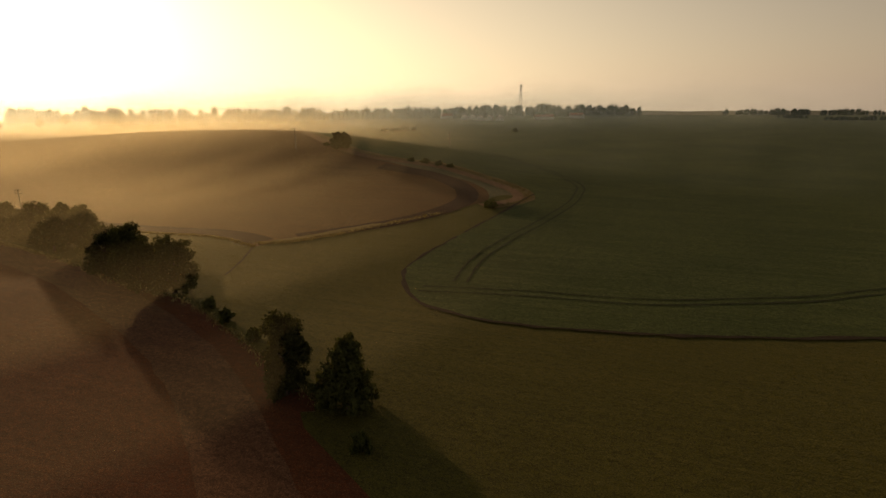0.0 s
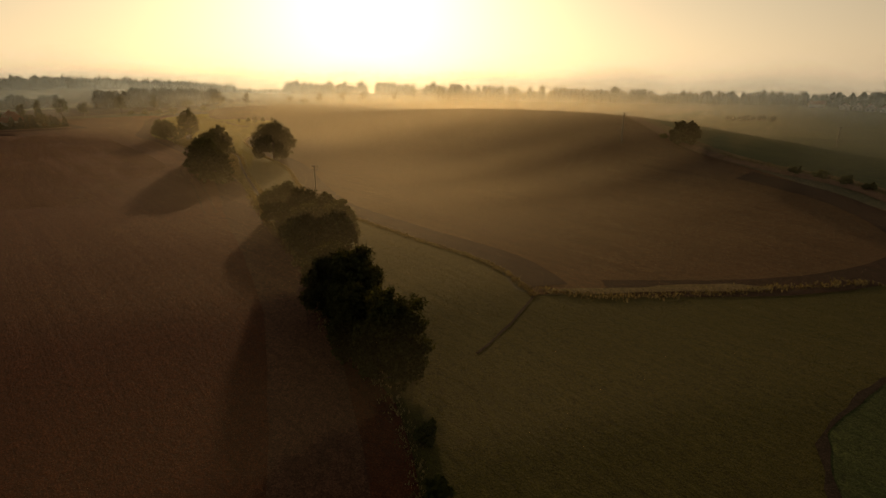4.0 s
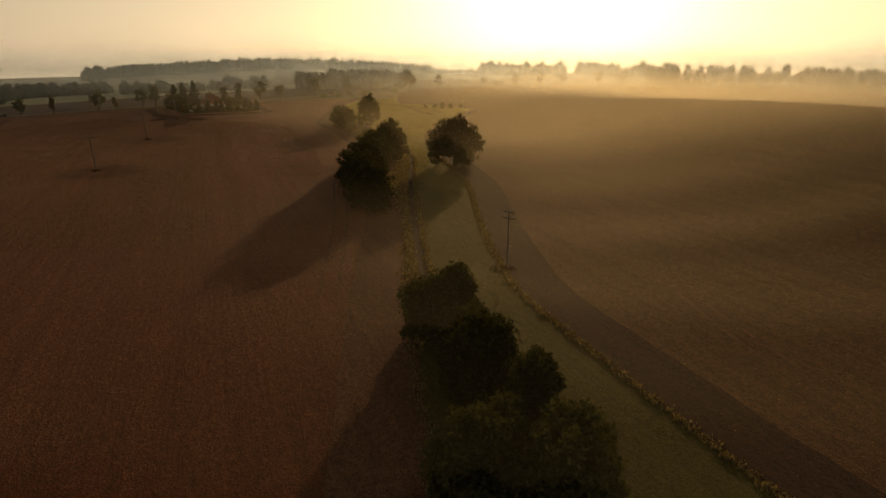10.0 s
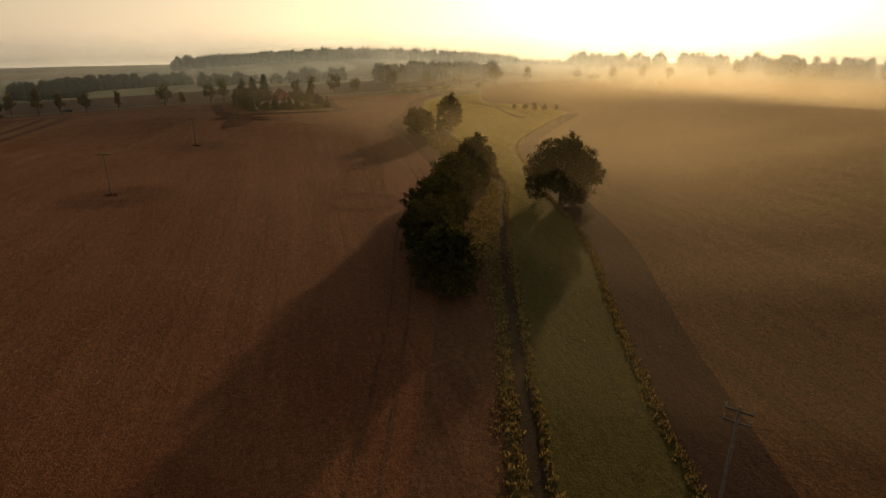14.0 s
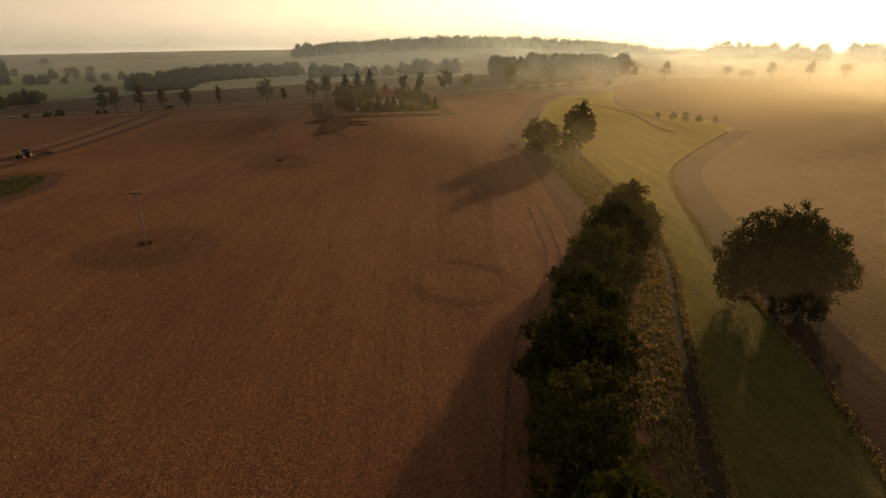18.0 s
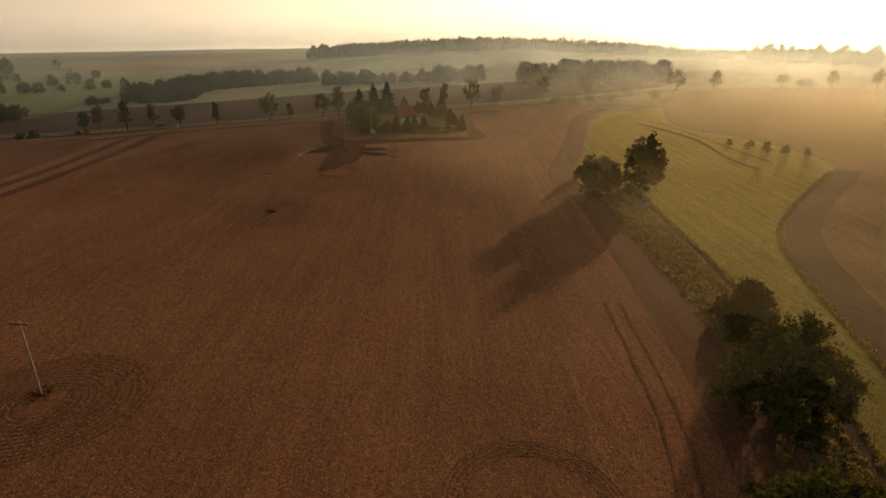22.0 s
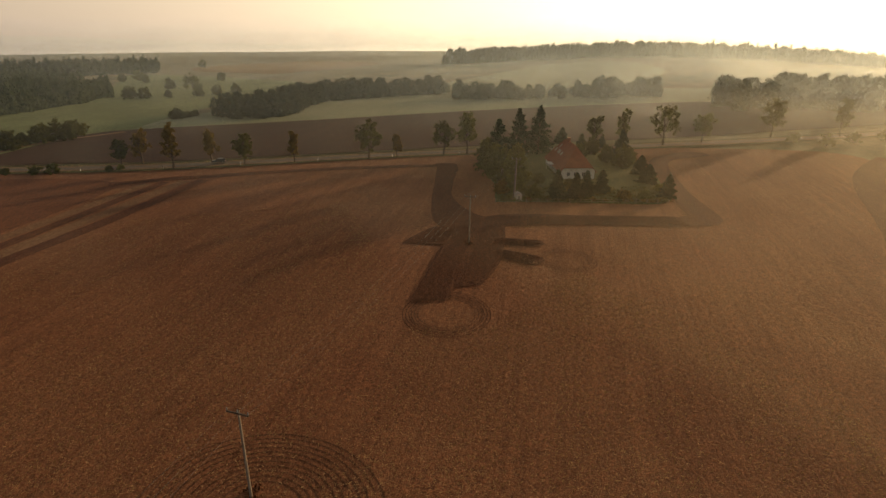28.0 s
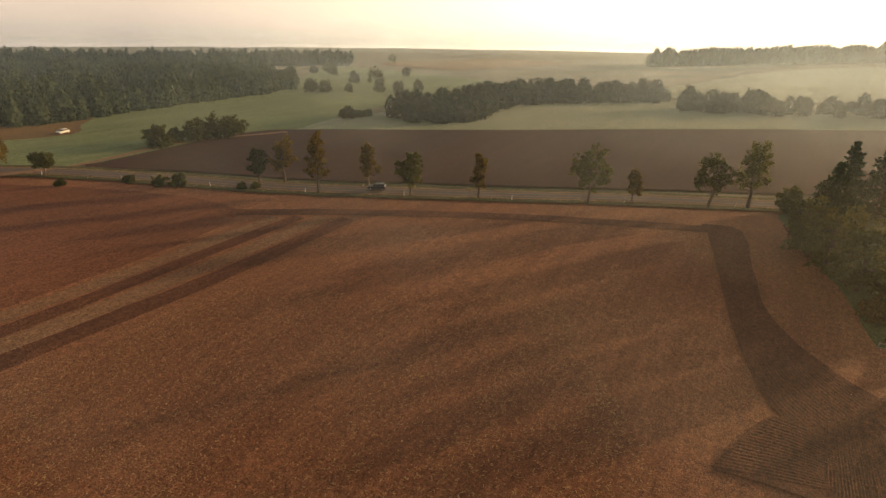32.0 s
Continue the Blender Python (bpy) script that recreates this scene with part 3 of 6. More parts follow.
band("field_track", [(-35.2, 148.4), (-28.2, 155), (-26.9, 161.1), (-33.6, 171.3), (-57.7, 188), (-76.8, 191), (-97, 196.5), (-121, 212), (-148, 240), (-190, 305), (-260, 430)], 3.4, M_TRACK, 0.22, "worn sandy track between fields", 3, 0.5, "track")
band("track_verge", [(-32.3, 146.8), (-25.3, 155.2), (-24.1, 162.8), (-31.7, 173.5), (-55.7, 190.4), (-76.2, 192.7), (-96, 198.5), (-119, 214), (-145, 241), (-186, 305)], 4.4, M_ROUGH, 0.19, "dry grass verge of a track", 3, 0.8, "verge")

# beyond the road
BROWN = [(-439, -110), (-490, -114), (-510, -99), (-549, -41), (-600, 30), (-628, 79), (-660, 140), (-690, 230)]
area("green_meadow", [(-395, -190), (-430, -114), (-490, -116), (-510, -100), (-543, -114), (-600, -120), (-760, -140), (-900, -420), (-760, -330), (-650, -244), (-585, -213), (-525, -201), (-482, -190), (-470, -174), (-451, -158)], M_MEADOW, 0.2, "bright green meadow beside a dark forest", 8)
area("fallow_strip", [(-392, -194), (-451, -157), (-469, -173), (-481, -189), (-455, -192), (-398, -220)], M_HILL, 0.22, "bare tan strip below the forest", 6)
area("pale_field", [(-506, -105), (-549, -43), (-600, 28), (-628, 77), (-660, 138), (-690, 228), (-760, 220), (-720, 60), (-690, -30), (-600, -90), (-540, -110)], M_PALE, 0.24, "pale dewy field in low mist", 8)
area("brown_field", BROWN + [(-620, 250), (-556, 148), (-522, 84), (-500, 44), (-488, 20), (-476, -4), (-466, -27), (-455, -52), (-446, -80), (-434, -108)], M_BROWN, 0.3, "smooth dark brown ploughed field beyond the road", 6)
area("far_field", [(-700, -60), (-800, -20), (-960, 40), (-1000, 120), (-900, 160), (-780, 120), (-720, 40)], M_PALE, 0.5, "pale stubble field in the misty valley", 15)
area("far_field", [(-900, -250), (-1100, -220), (-1400, -300), (-1500, -500), (-1200, -520), (-1000, -420)], M_HILL, 0.6, "far brown field on a misty slope", 20)
area("far_field", [(-800, 250), (-950, 300), (-1000, 480), (-900, 560), (-760, 420)], M_PALE, 0.5, "far pale field in the misty valley", 15)
ROAD = [(-360, -235), (-392, -170), (-413, -133), (-427, -109), (-438, -80), (-447, -52), (-457, -28), (-467, -5), (-477, 16), (-487, 38), (-496, 58), (-510, 86), (-530, 128), (-560, 190), (-600, 260)]
band("road_verge", ROAD, 11, M_VERGE, 0.35, "dry grass verge along a country road", 4, 0.8, "verge")
band("road", ROAD, 4.4, M_ROAD, 0.4, "worn grey asphalt country road", 4, 0, "road")
for o in (-2.75, 2.75):
    shoulder = smooth_line(ROAD, 6.0)
    way_on = np.gradient(shoulder, axis=0)
    way_on /= np.hypot(*way_on.T)[:, None]
    band("road_shoulder", (shoulder + o * np.column_stack([way_on[:, 1], -way_on[:, 0]])).tolist(), 0.7, M_TRACK, 0.41, "pale worn gravel shoulder of the road", 4, 0.3, "verge")
for o in (-1.1, 1.1):
    band("wheel_path", (shoulder + o * np.column_stack([way_on[:, 1], -way_on[:, 0]])).tolist(), 0.5, M_TRACK, 0.412, "pale worn wheel path on the road", 4, 0.15, "road")
band("side_track", [(-428, -112), (-416, -116), (-404, -122), (-392, -130)], 3.2, M_TRACK, 0.42, "sandy side track joining the road", 3, 0.3, "track")
band("side_track", [(-428, -111), (-440, -112), (-470, -116), (-500, -104)], 2.2, M_TRACK, 0.33, "sandy path along the ploughed field", 3, 0.3, "track")
area("grass_corner", [(-421, -112), (-400, -124), (-390, -140), (-398, -150), (-412, -133)], M_MEADOW, 0.32, "green corner of grass by the road", 4)

# tillage marks in the stubble field
area("harrowed_field", [(-300, -52), (-345, -46), (-385, -42), (-422, -43), (-431, -52), (-428, -75), (-418, -100), (-395, -140), (-330, -200), (-260, -160)], M_RED, 0.15, "harrowed red-brown soil beside the road", 6)
band("tilled_strip", [(-330, -33), (-352, -31), (-380, -29), (-410, -26), (-437, -25.5)], 3.7, M_TILLED, 0.17, "dark freshly tilled strip across stubble", 3, 0.2)
band("tilled_strip", [(-330, -42), (-352, -39), (-383, -36), (-410, -35), (-433, -34.5)], 3.0, M_TILLED, 0.17, "dark freshly tilled strip across stubble", 3, 0.2)
band("straw_strip", [(-330, -37.6), (-352, -35.1), (-382, -32.5), (-410, -30.4), (-435, -30)], 3.6, M_STRAW, 0.165, "pale straw left between tilled strips", 3, 0.2)
band("straw_strip", [(-330, -46.5), (-352, -43.2), (-383, -39.8), (-410, -38.4), (-430, -38)], 3.2, M_STRAW, 0.168, "pale straw left beside a tilled strip", 3, 0.2)
band("tilled_strip", [(-428, -48), (-439, -30), (-453, 0), (-464, 31), (-466, 37)], 3.8, M_TILLED, 0.19, "dark tilled strip beside the road", 3, 0.2)
area("tilled_loop", [(-468, 33), (-461, 35), (-445, 38), (-434, 40), (-424, 42), (-414, 45), (-409, 49), (-404, 53), (-410, 58), (-416, 59), (-421, 53), (-429, 47), (-440, 43.5), (-467, 40)], M_TILLED, 0.21, "dark tilled turn of soil beside a garden", 3, 0.2)
area("tilled_loop", [(-409, 55), (-415, 59), (-420, 78), (-425, 100), (-430, 106), (-436, 106), (-457, 103), (-490, 104), (-504, 119), (-509, 113), (-492, 98.5), (-458, 97.5), (-437, 99), (-431, 97), (-427, 80), (-421, 57)], M_TILLED, 0.22, "dark tilled loop round a garden", 3, 0.2)
area("tilled_patch", [(-410, 49), (-403, 50), (-398, 49.5), (-388, 49.5), (-378, 49.5), (-379.5, 52), (-379, 55), (-384, 55.5), (-386, 59.5), (-390, 59.5), (-396, 61.5), (-404, 61), (-414, 60), (-420, 56)], M_TILLED, 0.24, "dark tilled patch round a power pole", 2, 0.2)
area("tilled_patch", [(-401, 41.5), (-405, 43), (-411, 46), (-409, 51), (-402, 51)], M_TILLED, 0.25, "short dark tilled arm", 2, 0.2)
area("tilled_patch", [(-403.5, 59), (-407, 59), (-407.5, 68), (-404.5, 67.5)], M_TILLED, 0.255, "short dark tilled arm", 2, 0.15)
area("tilled_patch", [(-398, 60), (-401.5, 60), (-399.3, 68.5), (-395.5, 67)], M_TILLED, 0.25, "short dark tilled arm", 2, 0.15)
area("island_edge", [(-330, -20), (-328, -12), (-318, -6), (-304, -3), (-290, -8), (-300, -20), (-318, -28)], M_DAMP, 0.16, "tilled rim round a grassy hollow", 3)
area("grass_island", [(-322, -21), (-324, -16), (-317, -10), (-306, -8), (-298, -10), (-305, -19)], M_VERGE, 0.2, "small uncut grassy hollow in stubble", 3)
area("garden_ground", [(-431, 56), (-434, 67), (-438, 85), (-442, 96), (-457, 99), (-480, 96), (-500, 84), (-494, 58), (-484, 46), (-472, 48), (-445, 54)], M_LAWN, 0.18, "overgrown garden lawn round a farmhouse", 3, 0.4, "garden")


def rings(cx, cy, r0, r1, step, squash, turn, label, mat, ridge=0.05):
    """Low curved ridges left where the machine turned."""
    c, s = math.cos(radians(turn)), math.sin(radians(turn))
    pieces = []
    for k, r in enumerate(np.arange(r0, r1, step)):
        a = np.linspace(0.3 * k % 1.0, 2 * math.pi - 0.2 + 0.3 * k % 1.0, 56)
        u, v = np.cos(a) * r, np.sin(a) * r * squash
        x, y = cx + u * c - v * s, cy + u * s + v * c
        w = step * 0.15
        rows = []
        for o, h in ((-w, 0.0), (0, ridge), (w, 0.0)):
            px, py = cx + (x - cx) * (r + o) / r, cy + (y - cy) * (r + o) / r
            rows.append(np.column_stack([px, py, ground_z(px, py) + 0.13 + h]))
        vv = np.stack(rows, 1).reshape(-1, 3)
        pieces.append((vv, grid_faces(len(a), 3)))
    n, vs, fs = 0, [], []
    for v, f in pieces:
        vs.append(v)
        fs.append(f + n)
        n += len(v)
    return tagged(new("tillage_rings", mesh_of("tillage_rings", np.concatenate(vs), np.concatenate(fs), mat)), label, "tillage marks", "tillage rings", "stuff")


rings(-375.7, 55.7, 4.4, 5.5, 0.5, 0.97, 20, "rings of tilled ridges in stubble", M_DAMP, 0.008)
rings(-375.7, 55.7, 5.7, 6.9, 0.5, 0.97, 20, "dark outer ring of turned soil in stubble", M_TILLED, 0.012)
rings(-399.5, 72.9, 3.9, 5.6, 0.45, 0.95, 70, "rings of turned soil in stubble", M_TILLED, 0.012)
rings(-248.4, 93.2, 6.8, 9.2, 0.55, 0.95, 20, "ring of turning marks in stubble", M_DAMP, 0.008)
rings(-263.5, 39.8, 3.0, 11.5, 0.75, 0.9, 110, "rings of tilled ridges round a power pole", M_DAMP, 0.008)
rings(-337, 47, 4.0, 12.0, 0.75, 0.85, 80, "rings of tilled ridges round a power pole", M_DAMP, 0.008)


# ---------------------------------------------------------------- builders of things
def part(name, me, parent, label=""):
    ob = new(name, me)
    ob.parent = parent
    return tagged(ob, label)


def thing(name, x, y, label, category, group="", turn=0.0, z=None):
    ob = new(name)
    ob.matrix_basis = pose(x, y, gz(x, y) if z is None else z, 0, 0, turn)
    return tagged(ob, label, category, group)


def bm_mesh(name, bm, mat, smooth=False):
    me = bpy.data.meshes.new(name)
    bm.normal_update()
    if smooth:
        for f in bm.faces:
            f.smooth = True
    bm.to_mesh(me)
    bm.free()
    me.materials.append(mat)
    return me


def tube(path, radii, sides=7):
    """Vertices and faces of a tapering tube along a path."""
    path = np.asarray(path, float)
    t = np.gradient(path, axis=0)
    t /= np.linalg.norm(t, axis=1)[:, None] + 1e-9
    up = np.where(np.abs(t[:, 2:3]) > 0.9, [[1.0, 0, 0]], [[0, 0, 1.0]])
    u = np.cross(t, up)
    u /= np.linalg.norm(u, axis=1)[:, None]
    w = np.cross(t, u)
    ang = np.linspace(0, 2 * math.pi, sides, endpoint=False)
    r = np.asarray(radii, float)[:, None, None]
    v = path[:, None, :] + r * (np.cos(ang)[None, :, None] * u[:, None, :] + np.sin(ang)[None, :, None] * w[:, None, :])
    f = []
    for i in range(len(path) - 1):
        for j in range(sides):
            k = (j + 1) % sides
            f.append((i * sides + j, i * sides + k, (i + 1) * sides + k, (i + 1) * sides + j))
    return v.reshape(-1, 3), np.array(f)


def join(pieces):
    vs, fs, n = [], [], 0
    for v, f in pieces:
        vs.append(v)
        fs.append(f + n)
        n += len(v)
    return np.concatenate(vs), np.concatenate(fs)


def leaf_cards(rng, centres, size, droop=0.0):
    """A small bent leaf spray at each centre, turned at random."""
    n = len(centres)
    a = rng.normal(size=(n, 3))
    a[:, 2] -= droop
    a /= np.linalg.norm(a, axis=1)[:, None]
    b = np.cross(a, rng.normal(size=(n, 3)))
    b /= np.linalg.norm(b, axis=1)[:, None]
    s = size * rng.uniform(0.55, 1.35, (n, 1))
    c = centres
    v = np.stack([c - a * s, c + b * s * 0.55, c + a * s, c - b * s * 0.5], 1).reshape(-1, 3)
    f = np.arange(n * 4).reshape(n, 4)
    return v, f


def crown_points(rng, kind, h, r, base, clumps, per):
    """Places of leaf sprays: twig clumps on the shell of many lobes, and a darker filling inside."""
    out, cents, inner = [], [], []
    lobes = []
    wide = 1.12 if r > 6 else 1.0
    count = {"round": 15, "ragged": 13, "tall": 11, "shrub": 8}[kind]
    for k in range(count):
        ang, f = 2.4 * k + rng.uniform(-0.5, 0.5), ((k + 0.4) / count) ** 1.1
        reach = {"round": 0.55 * wide * math.sin(math.pi * (0.24 + 0.7 * f)), "ragged": 0.66 * rng.uniform(0.35, 1) * (1.05 - 0.62 * f), "tall": 0.5 * (1 - 0.75 * f), "shrub": 0.55 * (1 - 0.8 * f)}[kind]
        lr = {"round": 0.42 - 0.32 * (wide - 1), "ragged": 0.42, "tall": 0.56 - 0.2 * f, "shrub": 0.5}[kind] * rng.uniform(0.75, 1.15)
        lobes.append((math.cos(ang) * reach * r, math.sin(ang) * reach * r, f, lr * r))
    for i in range(clumps):
        lx, ly, f, lr = lobes[i % count]
        q = rng.normal(size=3)
        q /= np.linalg.norm(q)
        q *= lr * rng.uniform(0.3, 1.08) ** 0.4
        c = np.array([lx + q[0], ly + q[1], base + lr * 0.5 + (h - base - lr * 1.5) * f + q[2] * 0.95])
        cr = min(r * rng.uniform(0.08, 0.17), rng.uniform(0.5, 0.95))
        p = np.clip(rng.normal(0, 0.55, (per, 3)), -0.95, 0.95) * cr
        p[:, 2] += 0.5 * cr * rng.uniform(-0.6, 1.0)
        out.append(c + p)
        cents.append(c)
        n = max(2, per // 9)
        inner.append(np.array([lx, ly, c[2] - q[2] * 0.95]) + q * rng.uniform(0.0, 0.75, (n, 1)) + rng.normal(0, 0.1 * lr, (n, 3)))
    return np.concatenate(out), np.concatenate(inner), cents


TREE_MESHES = {}


def tree_meshes(kind, h, r, base, leaf, clumps, per, size, seed):
    key = (kind, h, r, base, leaf.name, clumps, per, size, seed)
    if key in TREE_MESHES:
        return TREE_MESHES[key]
    rng = np.random.default_rng(seed)
    pts, inner, cents = crown_points(rng, kind, h, r, base, clumps, per)
    v, f = join([leaf_cards(rng, pts, size), leaf_cards(rng, inner, size * 2.2)])
    v[:, 2] = np.maximum(v[:, 2], 0.05)
    crown = mesh_of("crown", v, f, leaf)
    top = base + 0.62 * (h - base)
    zs = np.linspace(-0.4, top, 7)
    wob = np.cumsum(rng.normal(0, 0.012 * h, (7, 2)), 0)
    wob -= wob[0]
    wob[:2] = 0
    tr = 0.022 * h + 0.05
    path = np.column_stack([wob, zs])
    trunk = mesh_of("trunk", *tube(path, tr * np.linspace(1.15, 0.25, 7)), M_BARK, smooth=True)
    limbs = []
    for c in cents[:: max(1, len(cents) // 7)][:7]:
        z0 = min(top * 0.95, max(base * 0.8, c[2] * 0.62))
        s = np.array([np.interp(z0, zs, path[:, 0]), np.interp(z0, zs, path[:, 1]), z0])
        mid = s * 0.5 + c * 0.5 + np.array([0, 0, -0.05 * h]) + rng.normal(0, 0.02 * h, 3)
        limbs.append(mesh_of("limb", *tube([s, mid, c], [tr * 0.42, tr * 0.28, tr * 0.1], 5), M_BARK, smooth=True))
    TREE_MESHES[key] = [("trunk", trunk), ("crown", crown)] + [("limb", q) for q in limbs]
    return TREE_MESHES[key]


def tree(x, y, h, r, base, kind, leaf, label, group="", clumps=90, per=60, size=0.34, seed=1, turn=0.0, name="tree", lean=0.0):
    ob = thing(name, x, y, label, "shrub" if name in ("shrub", "bush") else "tree", group, turn)
    for nm, me in tree_meshes(kind, h, r, base, leaf, clumps, per, size, seed):
        part(nm, me, ob)
    if lean:
        ob.matrix_basis = ob.matrix_basis @ pose(0, 0, 0, lean, 0, 0)
    return ob


def spruce_mesh(h, r, seed, tiers=16, mat=None):
    key = ("spruce", h, r, seed)
    if key in TREE_MESHES:
        return TREE_MESHES[key]
    rng = np.random.default_rng(seed)
    pts = []
    for k in range(tiers):
        f = k / (tiers - 1)
        z = h * (0.08 + 0.9 * f)
        rad = 1.35 * r * (1 - f) ** 0.72 * (0.85 + 0.3 * (k % 2)) + 0.2
        for b in range(int(8 + 5 * (1 - f))):
            ang = rng.uniform(0, 2 * math.pi)
            ln = rad * rng.uniform(0.65, 1.1)
            n = int(14 + 30 * (1 - f))
            u = rng.uniform(0.02, 1, n) ** 0.6
            q = np.column_stack([np.cos(ang) * ln * u, np.sin(ang) * ln * u, z - 0.3 * ln * u + 0.18 * ln * u * u])
            pts.append(q + rng.normal(0, 0.05 * r, q.shape))
    v, f = leaf_cards(rng, np.concatenate(pts), 0.36, 0.3)
    crown = mesh_of("crown", v, f, M_NEEDLE)
    trunk = mesh_of("trunk", *tube([(0, 0, -0.3), (0, 0, h * 0.5), (0, 0, h * 0.96)], [0.02 * h, 0.014 * h, 0.02]), M_BARK, smooth=True)
    TREE_MESHES[key] = (trunk, crown)
    return TREE_MESHES[key]


def spruce(x, y, h, r, seed, label="dark green spruce tree standing by the house", group="spruces by the house"):
    ob = thing("spruce_tree", x, y, label, "tree", group, seed * 47)
    for nm, me in zip(("trunk", "crown"), spruce_mesh(h, r, seed)):
        part(nm, me, ob)
    return ob


# ---------------------------------------------------------------- trees along the grass strip
WILLOW = "bushy dark green willow beside the grass strip"
for x, y, h, r, base, kind, seed in [
        (-25, 46.5, 9.0, 3.2, 0.2, "tall", 11), (-33, 47.5, 10.2, 3.4, 0.2, "ragged", 12), (-67.5, 69.5, 10.4, 4.2, 0.5, "round", 14), (-73, 69, 8.6, 3.6, 0.5, "round", 15),
        (-80.6, 73.4, 10.4, 3.9, 0.5, "round", 16), (-85, 72.9, 9.8, 4.0, 0.5, "round", 26), (-106.6, 87, 9.6, 4.0, 1.2, "round", 17), (-109.8, 82.6, 9.2, 4.1, 1.2, "round", 18), (-114, 89, 9.6, 3.3, 0.6, "tall", 19), (-120.5, 88, 9.6, 4.0, 0.6, "round", 20), (-126.5, 89.5, 7.6, 3.4, 0.4, "round", 30), (-135.5, 92.0, 8.4, 3.7, 0.6, "tall", 28), (-134.5, 88.8, 7.8, 4.2, 0.5, "round", 29)]:
    tree(x, y, h, r, base, kind, M_LEAF, WILLOW, "willows in a row", 300, 46, 0.2, seed, seed * 40)
for x, y, h, seed in [(-29, 48.5, 3.0, 91), (-38, 53.5, 2.6, 92), (-45, 58.5, 2.0, 93), (-52, 62, 2.4, 94), (-58, 66, 1.8, 95), (-94, 78, 3.4, 96), (-100, 81, 3.0, 99), (-146, 93, 2.6, 97), (-21, 41, 2.0, 98)]:
    tree(x, y, h, h * 0.62, 0.1, "shrub", M_LEAF2, "low olive-green shrub under the willows", "low shrubs", 30, 40, 0.24, seed, seed * 40, "shrub")
for x, y, h, r, base, kind, seed in [
        (-196, 99, 10.5, 5.4, 0.2, "round", 21), (-206, 100, 12.0, 6.0, 0.2, "round", 22), (-217.5, 102.5, 12.5, 6.6, 0.2, "round", 23), (-228, 107, 11.0, 5.2, 0.2, "round", 24), (-239.5, 111.5, 12.8, 6.8, 0.2, "round", 25), (-261, 122.8, 13.6, 7.8, 0.2, "round", 27), (-284, 132, 7.6, 4.8, 0.2, "ragged", 35)]:
    tree(x, y, h, r, base, kind, M_LEAF, "large dark green tree in a dense row by a ditch", "trees by the ditch", 260, 46, 0.26, seed, seed * 40)
tree(-237, 136, 15.6, 8.8, 1.4, "round", M_LEAF, "large spreading dark tree standing alone on the grass", "", 560, 56, 0.21, 31)
tree(-358, 129.5, 11.2, 6.9, 0.4, "round", M_LEAF, "rounded dark tree at the edge of stubble", "", 250, 50, 0.28, 32)
tree(-363, 143.5, 15.2, 6.8, 0.5, "round", M_LEAF, "taller dark tree beside a rounded one", "", 250, 50, 0.28, 33)
for x, y, h, seed in [(-279, 127.8, 4.2, 76), (-288, 129.5, 3.4, 75), (-272, 126, 4.6, 74), (-366, 135, 4.4, 73), (-355, 137, 3.8, 72), (-400, 194, 3.4, 81), (-393, 196, 3.8, 82), (-388, 199, 3.2, 83), (-383, 203, 2.6, 84), (-408, 191, 2.4, 85), (-350, 133, 3.5, 86), (-372, 128, 4.0, 87)]:
    tree(x, y, h, h * 0.5, 0.2, "shrub", M_LEAF2, "small olive shrub at the grass edge", "field shrubs", 32, 40, 0.26, seed, seed * 30, "shrub")
tree(-103, 199.6, 6.9, 4.6, 0.4, "round", M_LEAF, "dark bushy tree beside the sandy track", "", 120, 70, 0.34, 34)
for x, y, h, seed in [(-60.9, 190.7, 2.0, 88), (-65.8, 191.6, 2.1, 89), (-55.9, 189.4, 1.7, 90), (-71.5, 191.8, 1.8, 78), (-110.9, 202.2, 1.6, 79), (-32, 146, 2.6, 80), (-86, 494, 4.2, 77)]:
    tree(x, y, h, h * 0.9, 0.1, "shrub", M_LEAF2, "low dark shrub in the field", "track shrubs", 30, 40, 0.26, seed, seed * 30, "shrub")

